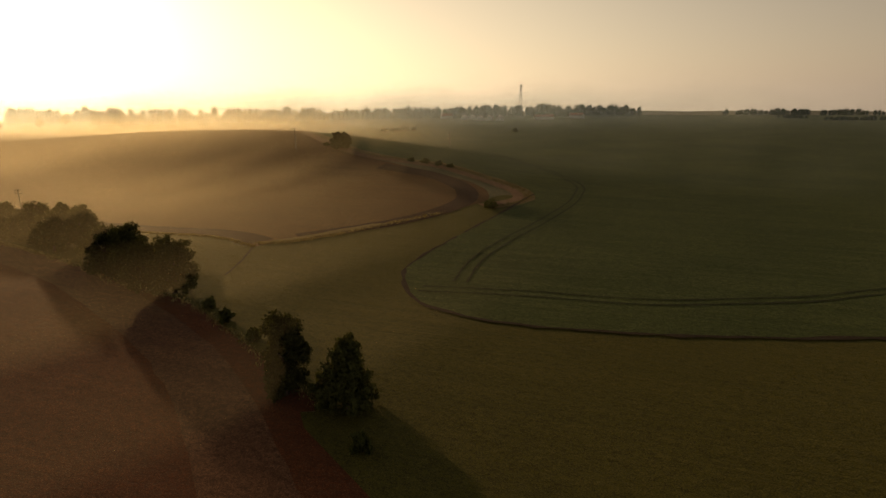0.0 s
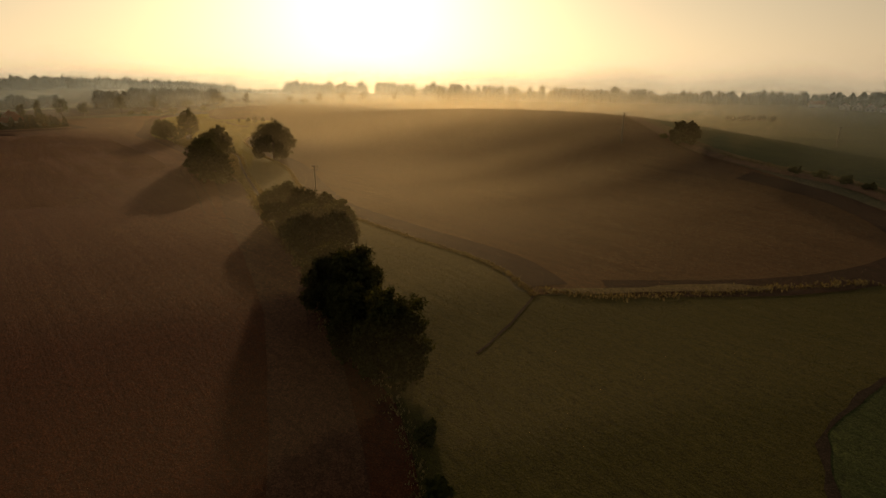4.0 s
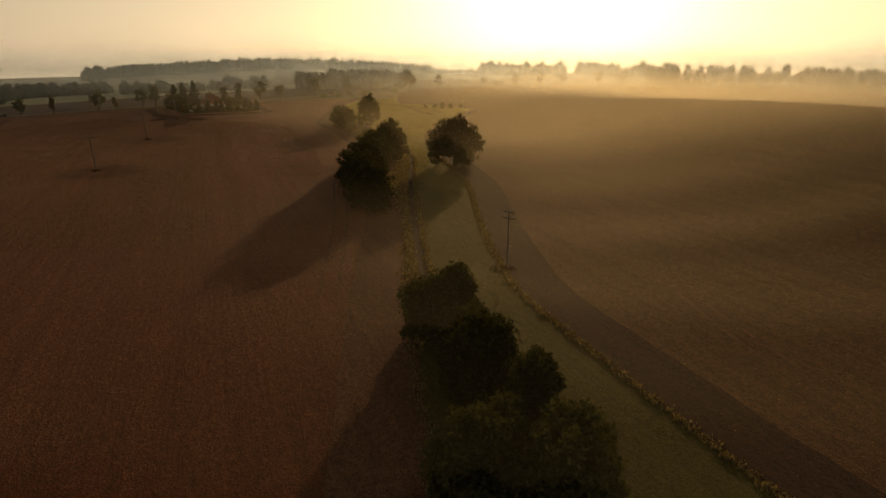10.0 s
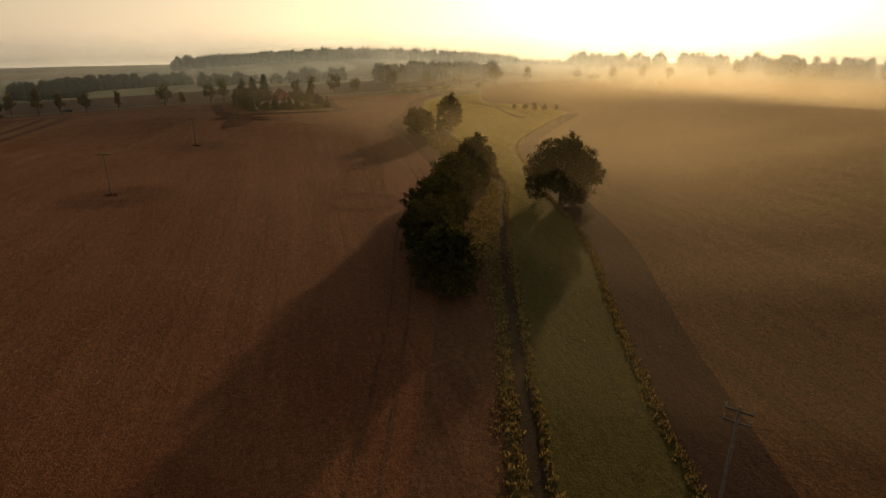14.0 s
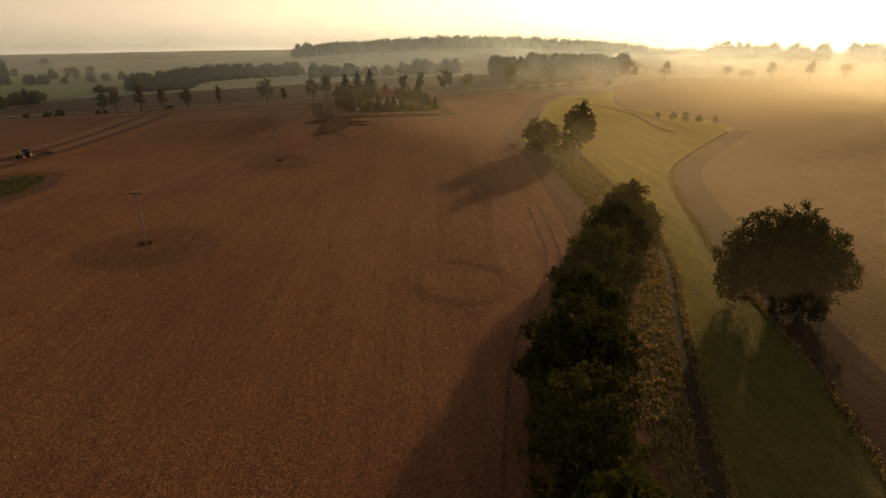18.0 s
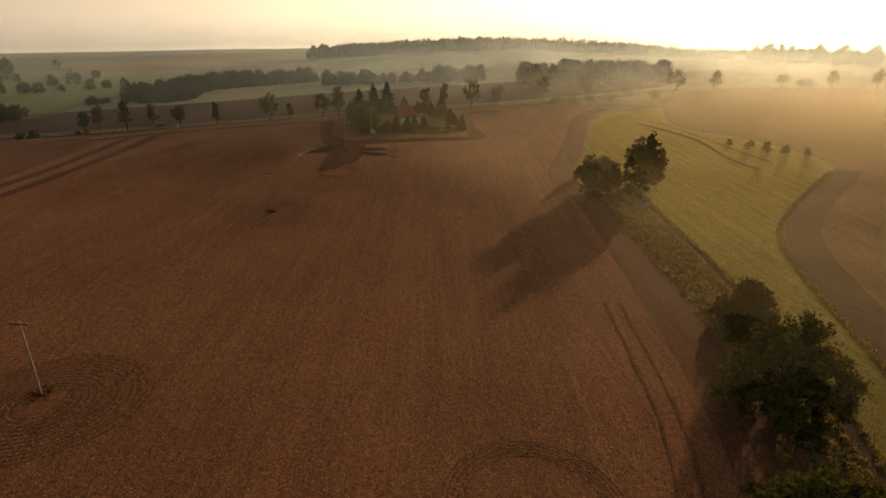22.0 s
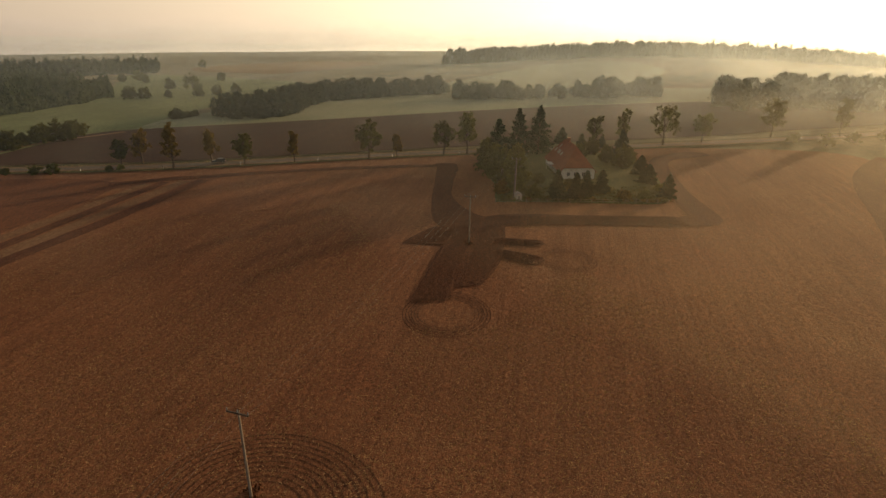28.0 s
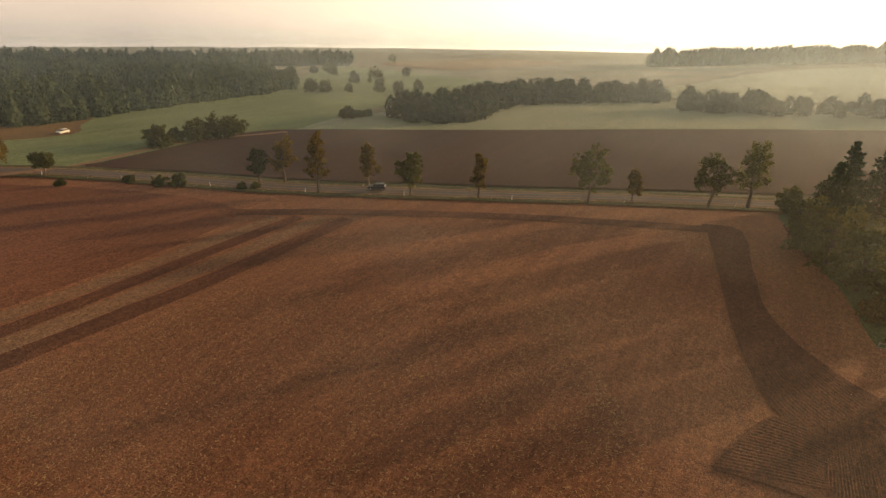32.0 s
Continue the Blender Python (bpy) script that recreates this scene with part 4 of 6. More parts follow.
# ---------------------------------------------------------------- avenue by the road
for x, y, h, r, leaf, kind, seed in [
        (-419, -119, 10.5, 4.6, M_AUTUMN, "round", 41), (-424, -107, 6.6, 2.8, M_LEAF2, "round", 42), (-446, -59, 9.2, 2.8, M_LEAF2, "round", 43), (-450, -55, 11.2, 3.5, M_AUTUMN, "ragged", 44),
        (-447, -42, 13.8, 3.0, M_AUTUMN, "ragged", 45), (-457, -36, 10.6, 3.0, M_AUTUMN, "ragged", 46), (-456, -24, 10.2, 3.6, M_LEAF2, "round", 47), (-461, -10, 10.3, 2.2, M_AUTUMN, "ragged", 48),
        (-470, 11, 12.6, 5.2, M_LEAF2, "round", 49), (-474, 19, 7.8, 2.0, M_AUTUMN, "ragged", 50), (-480, 33, 12.4, 4.2, M_LEAF2, "round", 51), (-484, 40, 14.4, 4.9, M_LEAF2, "ragged", 52),
        (-506, 81, 12.6, 4.0, M_LEAF2, "ragged", 53), (-512, 91, 14.2, 3.6, M_LEAF2, "ragged", 54), (-519, 106, 15.2, 6.2, M_LEAF2, "round", 55), (-528, 121, 12, 4.6, M_LEAF2, "round", 56),
        (-546, 150, 16, 6.2, M_LEAF, "ragged", 57), (-553, 177, 15.5, 4.4, M_LEAF, "ragged", 58), (-562, 207, 10.5, 6.2, M_LEAF, "round", 59), (-567, 236, 17, 8.2, M_LEAF, "round", 60),
        (-590, 272, 13.5, 5.0, M_LEAF, "ragged", 61), (-612, 331, 10.5, 5.2, M_LEAF, "round", 62), (-612, 347, 6.5, 7.0, M_LEAF, "round", 63), (-614, 368, 13.0, 5.4, M_LEAF, "round", 64),
        (-600, 390, 14.5, 5.6, M_LEAF, "ragged", 65), (-588, 409, 14.0, 5.6, M_LEAF, "round", 66), (-590, 455, 14.8, 5.4, M_LEAF, "round", 67), (-606, 498, 17, 8, M_LEAF, "round", 68), (-604, 538, 19, 8, M_LEAF, "ragged", 69)]:
    lab = {"dark_green_leaves": "dark green tree veiled in mist", "olive_leaves": "olive-green roadside tree with a bare trunk", "turning_leaves": "roadside tree with leaves turning orange-brown"}[leaf.name]
    tree(x, y, h, r, h * 0.3, kind, leaf, lab, "avenue trees", 80, 36, 0.24, seed, seed * 31)
for x, y, h, seed in [(-431, -85, 2.2, 101), (-433, -77, 3.0, 102), (-435, -73, 3.4, 103), (-441, -59, 1.8, 104), (-443, -57, 1.8, 105), (-531, 164, 5.6, 106), (-540, 176, 5.0, 107), (-546, 190, 5.6, 108), (-537, 155, 4.6, 109), (-547, 216, 7.0, 110), (-421, -95, 1.8, 111)]:
    tree(x, y, h, h * 0.75, 0.1, "shrub", M_LEAF2, "low roadside bush on the grass verge", "roadside bushes", 30, 40, 0.24, seed, seed * 31, "bush")
for x, y, h, r, seed in [(-460, -116, 7.4, 4.2, 121), (-467, -118, 5.0, 2.6, 122), (-473, -116, 8.0, 4.2, 123), (-479, -114, 8.2, 4.6, 124), (-485, -112, 7.8, 4.2, 125), (-537, -107, 5.4, 3.4, 126), (-543, -106, 3.2, 2.2, 127), (-548, -105, 3.0, 2.0, 128),
        (-613, -195, 9, 4.6, 129), (-619, -189, 8, 4.2, 130), (-628, -179, 5.5, 2.3, 131), (-701, -213, 12.5, 6.6, 132), (-690, -224, 9, 4.2, 133), (-775, -321, 12, 5.4, 134), (-766, -331, 9, 4.4, 135), (-785, -241, 9, 4.8, 136), (-640, -165, 9, 4.2, 137), (-757, -299, 8, 3.2, 138), (-652, -160, 7, 3.4, 139), (-662, -152, 7.5, 3.6, 140), (-1107, -480, 14, 7, 141)]:
    tree(x, y, h, r * 1.15, 0.0, "round", M_LEAF, "rounded dark field tree in the misty meadow", "meadow trees", 80, 30, 0.36, seed, seed * 31)

# ---------------------------------------------------------------- woods
def knobbly(rng, wide, tall, low, cone=False, nu=12, nv=9):
    """The dense inside of a crown: an uneven closed shape."""
    t = np.linspace(0, 1, nv)
    prof = (1 - t) ** 0.75 * 0.95 + 0.05 if cone else np.sin(np.pi * (0.14 + 0.82 * t)) ** 0.8
    a = np.linspace(0, 2 * math.pi, nu, endpoint=False)
    rr = wide * prof[:, None] * rng.uniform(0.75, 1.1, (nv, nu))
    v = np.stack([np.cos(a)[None] * rr, np.sin(a)[None] * rr, np.repeat((low + (tall - low) * t)[:, None], nu, 1) + rng.normal(0, 0.02 * tall, (nv, nu))], -1).reshape(-1, 3)
    f = np.array([(i * nu + j, i * nu + (j + 1) % nu, (i + 1) * nu + (j + 1) % nu, (i + 1) * nu + j) for i in range(nv - 1) for j in range(nu)])
    q = v[f]
    c = q.mean(1, keepdims=True)
    q = c + (q - c) * rng.uniform(0.7, 1.1, (len(f), 1, 1)) + rng.normal(0, 0.03 * tall, c.shape) + rng.normal(0, 0.018 * tall, q.shape)
    return q.reshape(-1, 3), np.arange(len(f) * 4).reshape(-1, 4)


def wood_mesh(name, spots, seed, mat, leaves=150, size=0.95, conifer=0.0, wide=0.36, low=-0.06, fine=0):
    """Many trees of a far wood as one mesh: dense crowns with leaf sprays standing out of them."""
    rng = np.random.default_rng(seed)
    protos, cone = [], []
    nu, nv = (13, 11) if leaves > 80 else (7, 5)
    for k in range(12):
        cv, cf = knobbly(rng, wide * 0.66, 0.86, low, False, nu, nv)
        n = leaves if k < 9 else leaves * 3
        i, j = rng.integers(len(cv), size=n), rng.uniform(0, 1, (n, 1))
        p = cv[i] * (1 - j) + cv[i // 4 * 4 + (i + rng.integers(1, 4, n)) % 4] * j
        out = p * [1, 1, 0]
        out /= np.linalg.norm(out, axis=1)[:, None] + 1e-6
        p = p + out * rng.uniform(-0.02, 0.10, (n, 1)) * wide * 2 + rng.normal(0, 0.03, (n, 3))
        protos.append((p, cv, cf))
    for k in range(4):
        cv, cf = knobbly(rng, wide * 0.55, 0.97, low, True, nu, nv)
        f = rng.uniform(0, 1, leaves) ** 1.3
        a = rng.uniform(0, 2 * math.pi, leaves)
        rr = wide * 0.72 * (1 - f) ** 0.75 * rng.uniform(0.75, 1.1, leaves)
        cone.append((np.column_stack([np.cos(a) * rr, np.sin(a) * rr, low + (1 - low) * f]), cv, cf))
    pieces = []
    for i, (x, y, h) in enumerate(spots):
        front = i >= len(spots) - fine
        p, cv, cf = cone[rng.integers(4)] if rng.uniform() < conifer and not front else protos[rng.integers(9, 12) if front else rng.integers(9)]
        a = rng.uniform(0, 2 * math.pi)
        spin = np.array([[math.cos(a), math.sin(a), 0], [-math.sin(a), math.cos(a), 0], [0, 0, 1]])
        fat = np.array([1, 1, 0]) * rng.uniform(0.85, 1.2) + np.array([0, 0, 1])
        v, f = leaf_cards(rng, p @ spin * h * fat, size * h / 14 * (0.55 if front else 1))
        base = np.array([x, y, gz(x, y)])
        v[:, 2] = np.maximum(v[:, 2], 0)
        pieces.append((v + base, f))
        pieces.append((cv @ spin * h * fat + base, cf))
        tv, tf = tube([(x, y, base[2] - 0.5), (x, y, base[2] + 0.5 * h)], [0.02 * h, 0.01 * h], 4)
        pieces.append((tv, tf))
    return mesh_of(name, *join(pieces), mat)


def spots_between(a, b, n, h, seed, spread=0.15):
    la, lb = matched(a, b, 10)
    rng = np.random.default_rng(seed)
    out = []
    for k in range(n):
        i, f = rng.integers(len(la)), rng.uniform()
        p = la[i] * (1 - f) + lb[i] * f + rng.normal(0, 4, 2)
        wave = 1 + 0.22 * noise.noise((p[0] * 0.045, p[1] * 0.045, seed))
        out.append((p[0], p[1], h * wave * rng.uniform(1 - spread * 2.2, 1 + spread)))
    return out


def wood(name, a, b, n, h, seed, label, conifer=0.0, leaves=150, size=0.95, wide=0.36, edge=0):
    spots = spots_between(a, b, n, h, seed)
    if edge:
        la = resample(smooth_line(a, 4.0), edge)
        rng = np.random.default_rng(seed + 1)
        spots += [(p[0] + rng.normal(0, 1.5), p[1] + rng.normal(0, 1.5), h * rng.uniform(0.6, 1.0)) for p in la]
    ob = new(name, wood_mesh(name, spots, seed, M_WOOD, leaves, size, conifer, wide, fine=edge))
    return tagged(ob, label, "wood", kind="stuff")


wood("forest", [(-400, -216), (-455, -188), (-470, -184), (-525, -196), (-585, -208), (-640, -236)], [(-330, -420), (-420, -470), (-500, -500), (-600, -520), (-700, -520), (-800, -500)], 640, 13.8, 71, "dense dark mixed forest at the meadow's edge", 0.1, 120, 0.5, 0.36, 120)
wood("forest", [(-560, -620), (-700, -560), (-850, -480), (-930, -430)], [(-600, -800), (-760, -740), (-950, -640), (-1050, -520)], 560, 18, 171, "far dark forest ridge behind the nearer forest", 0.3, 40, 0.9, 0.38)
wood("copse", [(-544, -84), (-550, -70), (-566, -64), (-606, -72)], [(-562, -92), (-580, -90), (-606, -90), (-636, -92)], 110, 11, 72, "dark copse of broadleaved trees in low mist", 0.05, 200, 0.5, 0.4, 30)
wood("tree_belt", [(-612, -76), (-648, -53), (-680, -18)], [(-650, -92), (-680, -62), (-700, -22)], 110, 11.5, 73, "belt of trees half sunk in mist", 0.05, 150, 0.55, 0.4, 34)
wood("thicket", [(-646, 4), (-650, 20), (-652, 38)], [(-662, -2), (-668, 18), (-670, 36)], 26, 10.5, 172, "rounded thicket rising from mist", 0.0, 320, 0.5, 0.45)
wood("thicket", [(-664, 52), (-676, 76)], [(-680, 50), (-692, 74)], 16, 8.5, 173, "low thicket rising from mist", 0.0, 320, 0.5, 0.5)
wood("thicket", [(-668, 86), (-676, 104), (-690, 126)], [(-686, 82), (-696, 102), (-708, 124)], 36, 12.5, 174, "broad dark thicket rising from mist", 0.0, 320, 0.5, 0.45)
wood("hill_wood", [(-1045, -84), (-1060, 20), (-1070, 160), (-1080, 320), (-1120, 470)], [(-1160, -100), (-1220, 10), (-1240, 160), (-1240, 330), (-1240, 480)], 900, 18, 74, "long dark wood on a far hill", 0.3, 26, 0.9, 0.46)
wood("hill_wood", [(-1500, 300), (-1500, 600), (-1400, 900)], [(-1700, 320), (-1700, 620), (-1600, 920)], 420, 24, 175, "faint far wood along the skyline", 0.2, 20, 1.0, 0.45)
wood("tree_belt", [(-626, 162), (-636, 205), (-648, 262)], [(-650, 158), (-664, 205), (-672, 262)], 150, 17, 75, "tall narrow wood veiled in mist", 0.0, 150, 0.6, 0.33)
wood("skyline_trees", [(-640, 560), (-560, 640), (-480, 720), (-420, 780)], [(-700, 640), (-620, 720), (-540, 790), (-460, 840)], 110, 20, 176, "hazy line of trees on the skyline", 0.0, 88, 0.65, 0.36)
wood("skyline_trees", [(-900, 480), (-860, 620), (-800, 760)], [(-980, 500), (-940, 650), (-860, 800)], 110, 23, 177, "hazy line of trees in the misty valley", 0.0, 100, 0.7, 0.36)
wood("village_trees", [(-420, 800), (-330, 840), (-240, 870), (-160, 900), (-60, 960), (20, 1000)], [(-450, 870), (-350, 910), (-250, 940), (-160, 950), (-60, 1000), (20, 1030)], 280, 18, 76, "line of village trees on the skyline", 0.05, 80, 0.65, 0.36)
wood("skyline_trees", [(180, 1180), (300, 1200), (420, 1180), (560, 1140)], [(200, 1250), (300, 1260), (420, 1240), (560, 1200)], 120, 13, 178, "low hedge line on the far skyline", 0.0, 60, 0.8, 0.42)
wood("hedge_row", [(-207, 500), (-191, 518)], [(-210, 503), (-194, 521)], 22, 4.0, 180, "low dark hedge in the field behind the hill", 0.0, 110, 0.9, 0.6)
wood("hedge_row", [(236, 968), (256, 954)], [(239, 974), (260, 960)], 22, 5.5, 181, "low dark hedge at the crop field's far end", 0.0, 60, 0.9, 0.6)
wood("hedge_row", [(276, 900), (350, 926)], [(280, 906), (354, 934)], 60, 5.5, 182, "long low dark hedge at the crop field's far end", 0.0, 60, 0.9, 0.6)


# ---------------------------------------------------------------- power poles
def pole(x, y, h, turn, label, arms=1, span=2.2):
    ob = thing("power_pole", x, y, label, "power pole", "power poles", turn)
    part("post", mesh_of("post", *tube([(0, 0, -0.5), (0, 0, h * 0.5), (0, 0, h)], [0.14, 0.125, 0.095], 10), M_POLE, smooth=True), ob)
    for k in range(arms):
        z = h - 0.25 - 0.9 * k
        arm = bmesh.new()
        bmesh.ops.create_cube(arm, size=1, matrix=Matrix.Translation((0, 0.13, z)) @ Matrix.Diagonal((span, 0.12, 0.14, 1)))
        bmesh.ops.bevel(arm, geom=arm.edges[:], offset=0.015, segments=1, affect="EDGES")
        a = part("crossarm", bm_mesh("crossarm", arm, M_DARKWOOD), ob)
        for u in (-0.48, 0.0, 0.48) if k == 0 else (-0.48, 0.48):
            ins = bmesh.new()
            for zz, rr in ((0.08, 0.03), (0.16, 0.07), (0.22, 0.055), (0.28, 0.06)):
                bmesh.ops.create_cone(ins, cap_ends=True, segments=8, radius1=rr, radius2=rr * 0.8, depth=0.07, matrix=Matrix.Translation((u * span, 0.13, z + 0.05 + zz)))
            part("insulator", bm_mesh("insulator", ins, M_STEEL), a)
    return ob


def wire(a, b, sag, label, name="power_cable"):
    a, b = Vector(a), Vector(b)
    pts = [a.lerp(b, t / 14) + Vector((0, 0, -4 * sag * (t / 14) * (1 - t / 14))) for t in range(15)]
    ob = new(name, mesh_of(name, *tube([tuple(p) for p in pts], [0.007] * 15, 4), M_WIRE))
    return tagged(ob, label, "cable", "power cables")


LINE = [(-265.3, 38.4), (-338.2, 45.6), (-403.3, 54.4), (-437, 60)]
lturn = math.degrees(math.atan2(8, -73)) + 90
for x, y in LINE[:3]:
    pole(x, y, 9.7, lturn, "slender weathered power pole standing in stubble")
ob = pole(*LINE[3], 9.7, lturn, "dark twin-legged power pole beside the garden shed")
part("brace_leg", mesh_of("brace_leg", *tube([(0.0, 1.9, -0.5), (0.0, 1.0, 4.4), (0.0, 0.12, 9.2)], [0.16, 0.14, 0.11], 10), M_DARKWOOD, smooth=True), ob, "leaning dark second leg")
part("tie_bar", mesh_of("tie_bar", *tube([(0.0, -0.1, 4.6), (0.0, 1.1, 4.6)], [0.07, 0.07], 6), M_DARKWOOD), ob)
for (x, y), (u, v) in zip(LINE, LINE[1:]):
    for o in (-1.05, 0, 1.05):
        c, s = math.cos(radians(lturn)) * o, math.sin(radians(lturn)) * o
        wire((x + c, y + s, gz(x, y) + 9.5), (u + c, v + s, gz(u, v) + 9.5), 1.0, "thin sagging power cable between poles")
pole(-152.2, 107.7, 8.9, 40, "weathered double-armed power pole at the strip's edge", 2, 1.7)
pole(-119.5, 193, 9.2, 40, "weathered power pole on the tilled hill", 1)
for x, y in [(-101, 341), (-85.2, 495.5), (-51, 620)]:
    pole(x, y, 9.4, 12, "slender distant power pole in the crop field", 1)
for x, y in [(-209, 505), (-281, 549)]:
    pole(x, y, 9.8, 60, "slender power pole in the mist behind the hill", 1)


# ---------------------------------------------------------------- furrows
def furrows(a, b, count, label, high=0.16, lift=0.22, mat=None):
    """Parallel ridges of turned soil between two paired lines."""
    la, lb = matched(a, b, 0.9)
    pieces = []
    for k in range(count):
        rows = []
        for f, h in ((k + 0.12, 0.0), (k + 0.42, high), (k + 0.58, high * 0.85), (k + 0.9, 0.0)):
            f /= count
            p = la * (1 - f) + lb * f
            wob = np.array([noise.noise((q[0] * 0.9, q[1] * 0.9, k * 3.7)) for q in p])
            rows.append(np.column_stack([p[:, 0] + 0.06 * wob, p[:, 1] + 0.06 * wob, ground_z(p[:, 0], p[:, 1]) + lift + h * (1 + 0.5 * wob)]))
        cut = noise.random() * 0.9
        v = np.stack(rows, 1)
        v = v[: max(4, len(v) - int(cut * 3))]
        pieces.append((v.reshape(-1, 3), grid_faces(len(v), 4)))
    ob = new("furrows", mesh_of("furrows", *join(pieces), mat or M_TILLED))
    return tagged(ob, label, "furrows", "furrows", "stuff")


furrows([(-412, 50), (-400, 49.8), (-388, 49.7), (-377.5, 49.6)], [(-412, 54.6), (-400, 55.2), (-388, 54.6), (-379, 54.8)], 22, "dark parallel ridges of turned soil", 0.05, 0.25)
furrows([(-413, 55), (-401, 55.6), (-391, 54.9), (-384, 55.2)], [(-416, 60), (-404, 60.9), (-395, 61.3), (-386, 59.6)], 22, "dark curved ridges of turned soil", 0.045, 0.25)
furrows([(-401, 41.5), (-402, 46), (-403, 50.5)], [(-411, 46), (-410.5, 48.5), (-409, 51)], 20, "short dark ridges of turned soil", 0.04, 0.26)
furrows([(-403.5, 59), (-404, 63), (-404.5, 67.5)], [(-407, 59), (-407.3, 63), (-407.5, 68)], 13, "short dark ridges of turned soil", 0.04, 0.27)
furrows([(-398, 60), (-397, 64), (-395.5, 67)], [(-401.5, 60), (-400.5, 64), (-399.3, 68.5)], 13, "short dark ridges of turned soil", 0.04, 0.26)
furrows([(-466, 35), (-461, 35.6), (-445, 38.4), (-434, 40.4), (-424, 42.4), (-414, 45.4), (-409, 49.4)], [(-466, 40), (-460, 40.4), (-446, 43), (-437, 44.2), (-429, 46.8), (-421, 52.5), (-416, 57)], 22, "dark ridges of soil in a tilled turn", 0.03, 0.22)
furrows([(-414, 60), (-418, 72), (-421.5, 86), (-425.4, 99)], [(-421, 59), (-424, 71), (-428, 84), (-431, 96)], 20, "dark ridges of soil along a garden", 0.03, 0.23)

furrows([(-462, 176), (-445, 181), (-420, 184), (-389, 181), (-372, 182)], [(-462, 177.6), (-445, 182.8), (-420, 185.8), (-389, 182.8), (-372, 183.6)], 1, "low grassy ridge across the sunlit strip", 0.4, 0.06, M_ROUGH)



def mown_rows(a, b, count, high, lift, label):
    """One gently corrugated sheet of mown grass between two paired lines."""
    la, lb = matched(a, b, 0.9)
    rows = []
    for k in range(2 * count + 1):
        f = k / (2 * count)
        p = la * (1 - f) + lb * f
        wob = np.array([noise.noise((q[0] * 0.5, q[1] * 0.5, k * 2.3)) for q in p])
        rows.append(np.column_stack([p[:, 0] + 0.1 * wob, p[:, 1] + 0.1 * wob, ground_z(p[:, 0], p[:, 1]) + lift + (high if k % 2 else 0.0) * (1 + 0.8 * wob)]))
    v = np.stack(rows, 1)
    ob = new("mown_rows", mesh_of("mown_rows", v.reshape(-1, 3), grid_faces(len(v), 2 * count + 1), M_GRASS))
    return tagged(ob, label, "field", kind="structure")


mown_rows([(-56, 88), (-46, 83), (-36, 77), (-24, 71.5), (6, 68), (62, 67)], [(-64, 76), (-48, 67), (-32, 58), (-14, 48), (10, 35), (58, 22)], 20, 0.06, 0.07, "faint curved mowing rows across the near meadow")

# ---------------------------------------------------------------- mist
def mist_bank(dist, height, alpha, u0, u1):
    n = 60
    u = np.linspace(u0, u1, n)
    bend = dist + 0.06 * u * u / max(300, dist) + 6 * np.sin(u / 37 + dist)
    x = sx * bend - sy * u
    y = sy * bend + sx * u
    z = ground_z(x, y)
    lev = np.array([0, 0.25, 0.5, 0.75, 1.0])
    v = np.stack([np.repeat(x, 5), np.repeat(y, 5), (z[:, None] + 0.05 + lev[None] * height * (1 + 0.15 * np.sin(u / 53 + dist))[:, None]).ravel()], 1)
    uv = np.stack([np.repeat(np.linspace(0, 1, n), 5), np.tile(lev, n)], 1)
    ob = new("mist_bank", mesh_of("mist_bank", v, grid_faces(n, 5)[:, ::-1], mist_material("mist_vapour", alpha, 0.55, 0.56, 0.58 if dist < 300 else 0.36), uv, smooth=True))
    return tagged(ob, "thin bank of low morning mist over the fields", "mist", "mist banks", "stuff")


def mist_arc(radius, height, alpha, yaw0, yaw1, calm=0.25, about=(-230, 70)):
    n = 80
    yaw = np.radians(np.linspace(yaw0, yaw1, n))
    rr = radius * (1 + 0.02 * np.sin(yaw * 17 + radius) + 0.015 * np.sin(yaw * 41 + 2 * radius))
    x, y = about[0] - np.sin(yaw) * rr, about[1] + np.cos(yaw) * rr
    z = ground_z(x, y)
    lev = np.array([0, 0.25, 0.5, 0.75, 1.0])
    v = np.stack([np.repeat(x, 5), np.repeat(y, 5), (z[:, None] - 0.3 + lev[None] * height * (1 + 0.2 * np.sin(yaw * 23 + radius))[:, None]).ravel()], 1)
    uv = np.stack([np.repeat(np.linspace(0, 1, n), 5), np.tile(lev, n)], 1)
    # cool colour given to the vapour to offset the orange sunlight
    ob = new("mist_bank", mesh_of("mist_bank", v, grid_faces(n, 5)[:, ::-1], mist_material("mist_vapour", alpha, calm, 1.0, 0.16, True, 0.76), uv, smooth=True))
    return tagged(ob, "long bank of low morning mist in the valley", "mist", "mist banks", "stuff")


# sheets coloured with dawn warmth; the near ones also stand in for lens glare
for k in range(22):
    s = 55 + 24 * k
    end = float(np.interp(s, [150, 198, 256, 312, 345], [40, 60, 90, 160, 330]))
    start = -0.95 * s - 40
    mist_bank(s, 14 + 0.5 * k, 0.04 if k < 5 else 0.064 if k < 11 else 0.046, start, max(end, 60))
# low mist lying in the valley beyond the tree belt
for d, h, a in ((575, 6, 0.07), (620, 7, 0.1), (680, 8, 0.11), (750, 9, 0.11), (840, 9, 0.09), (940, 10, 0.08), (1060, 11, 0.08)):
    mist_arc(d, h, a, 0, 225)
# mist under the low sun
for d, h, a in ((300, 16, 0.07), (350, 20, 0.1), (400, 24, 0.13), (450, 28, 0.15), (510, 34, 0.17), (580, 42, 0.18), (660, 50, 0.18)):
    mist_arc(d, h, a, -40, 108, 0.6)
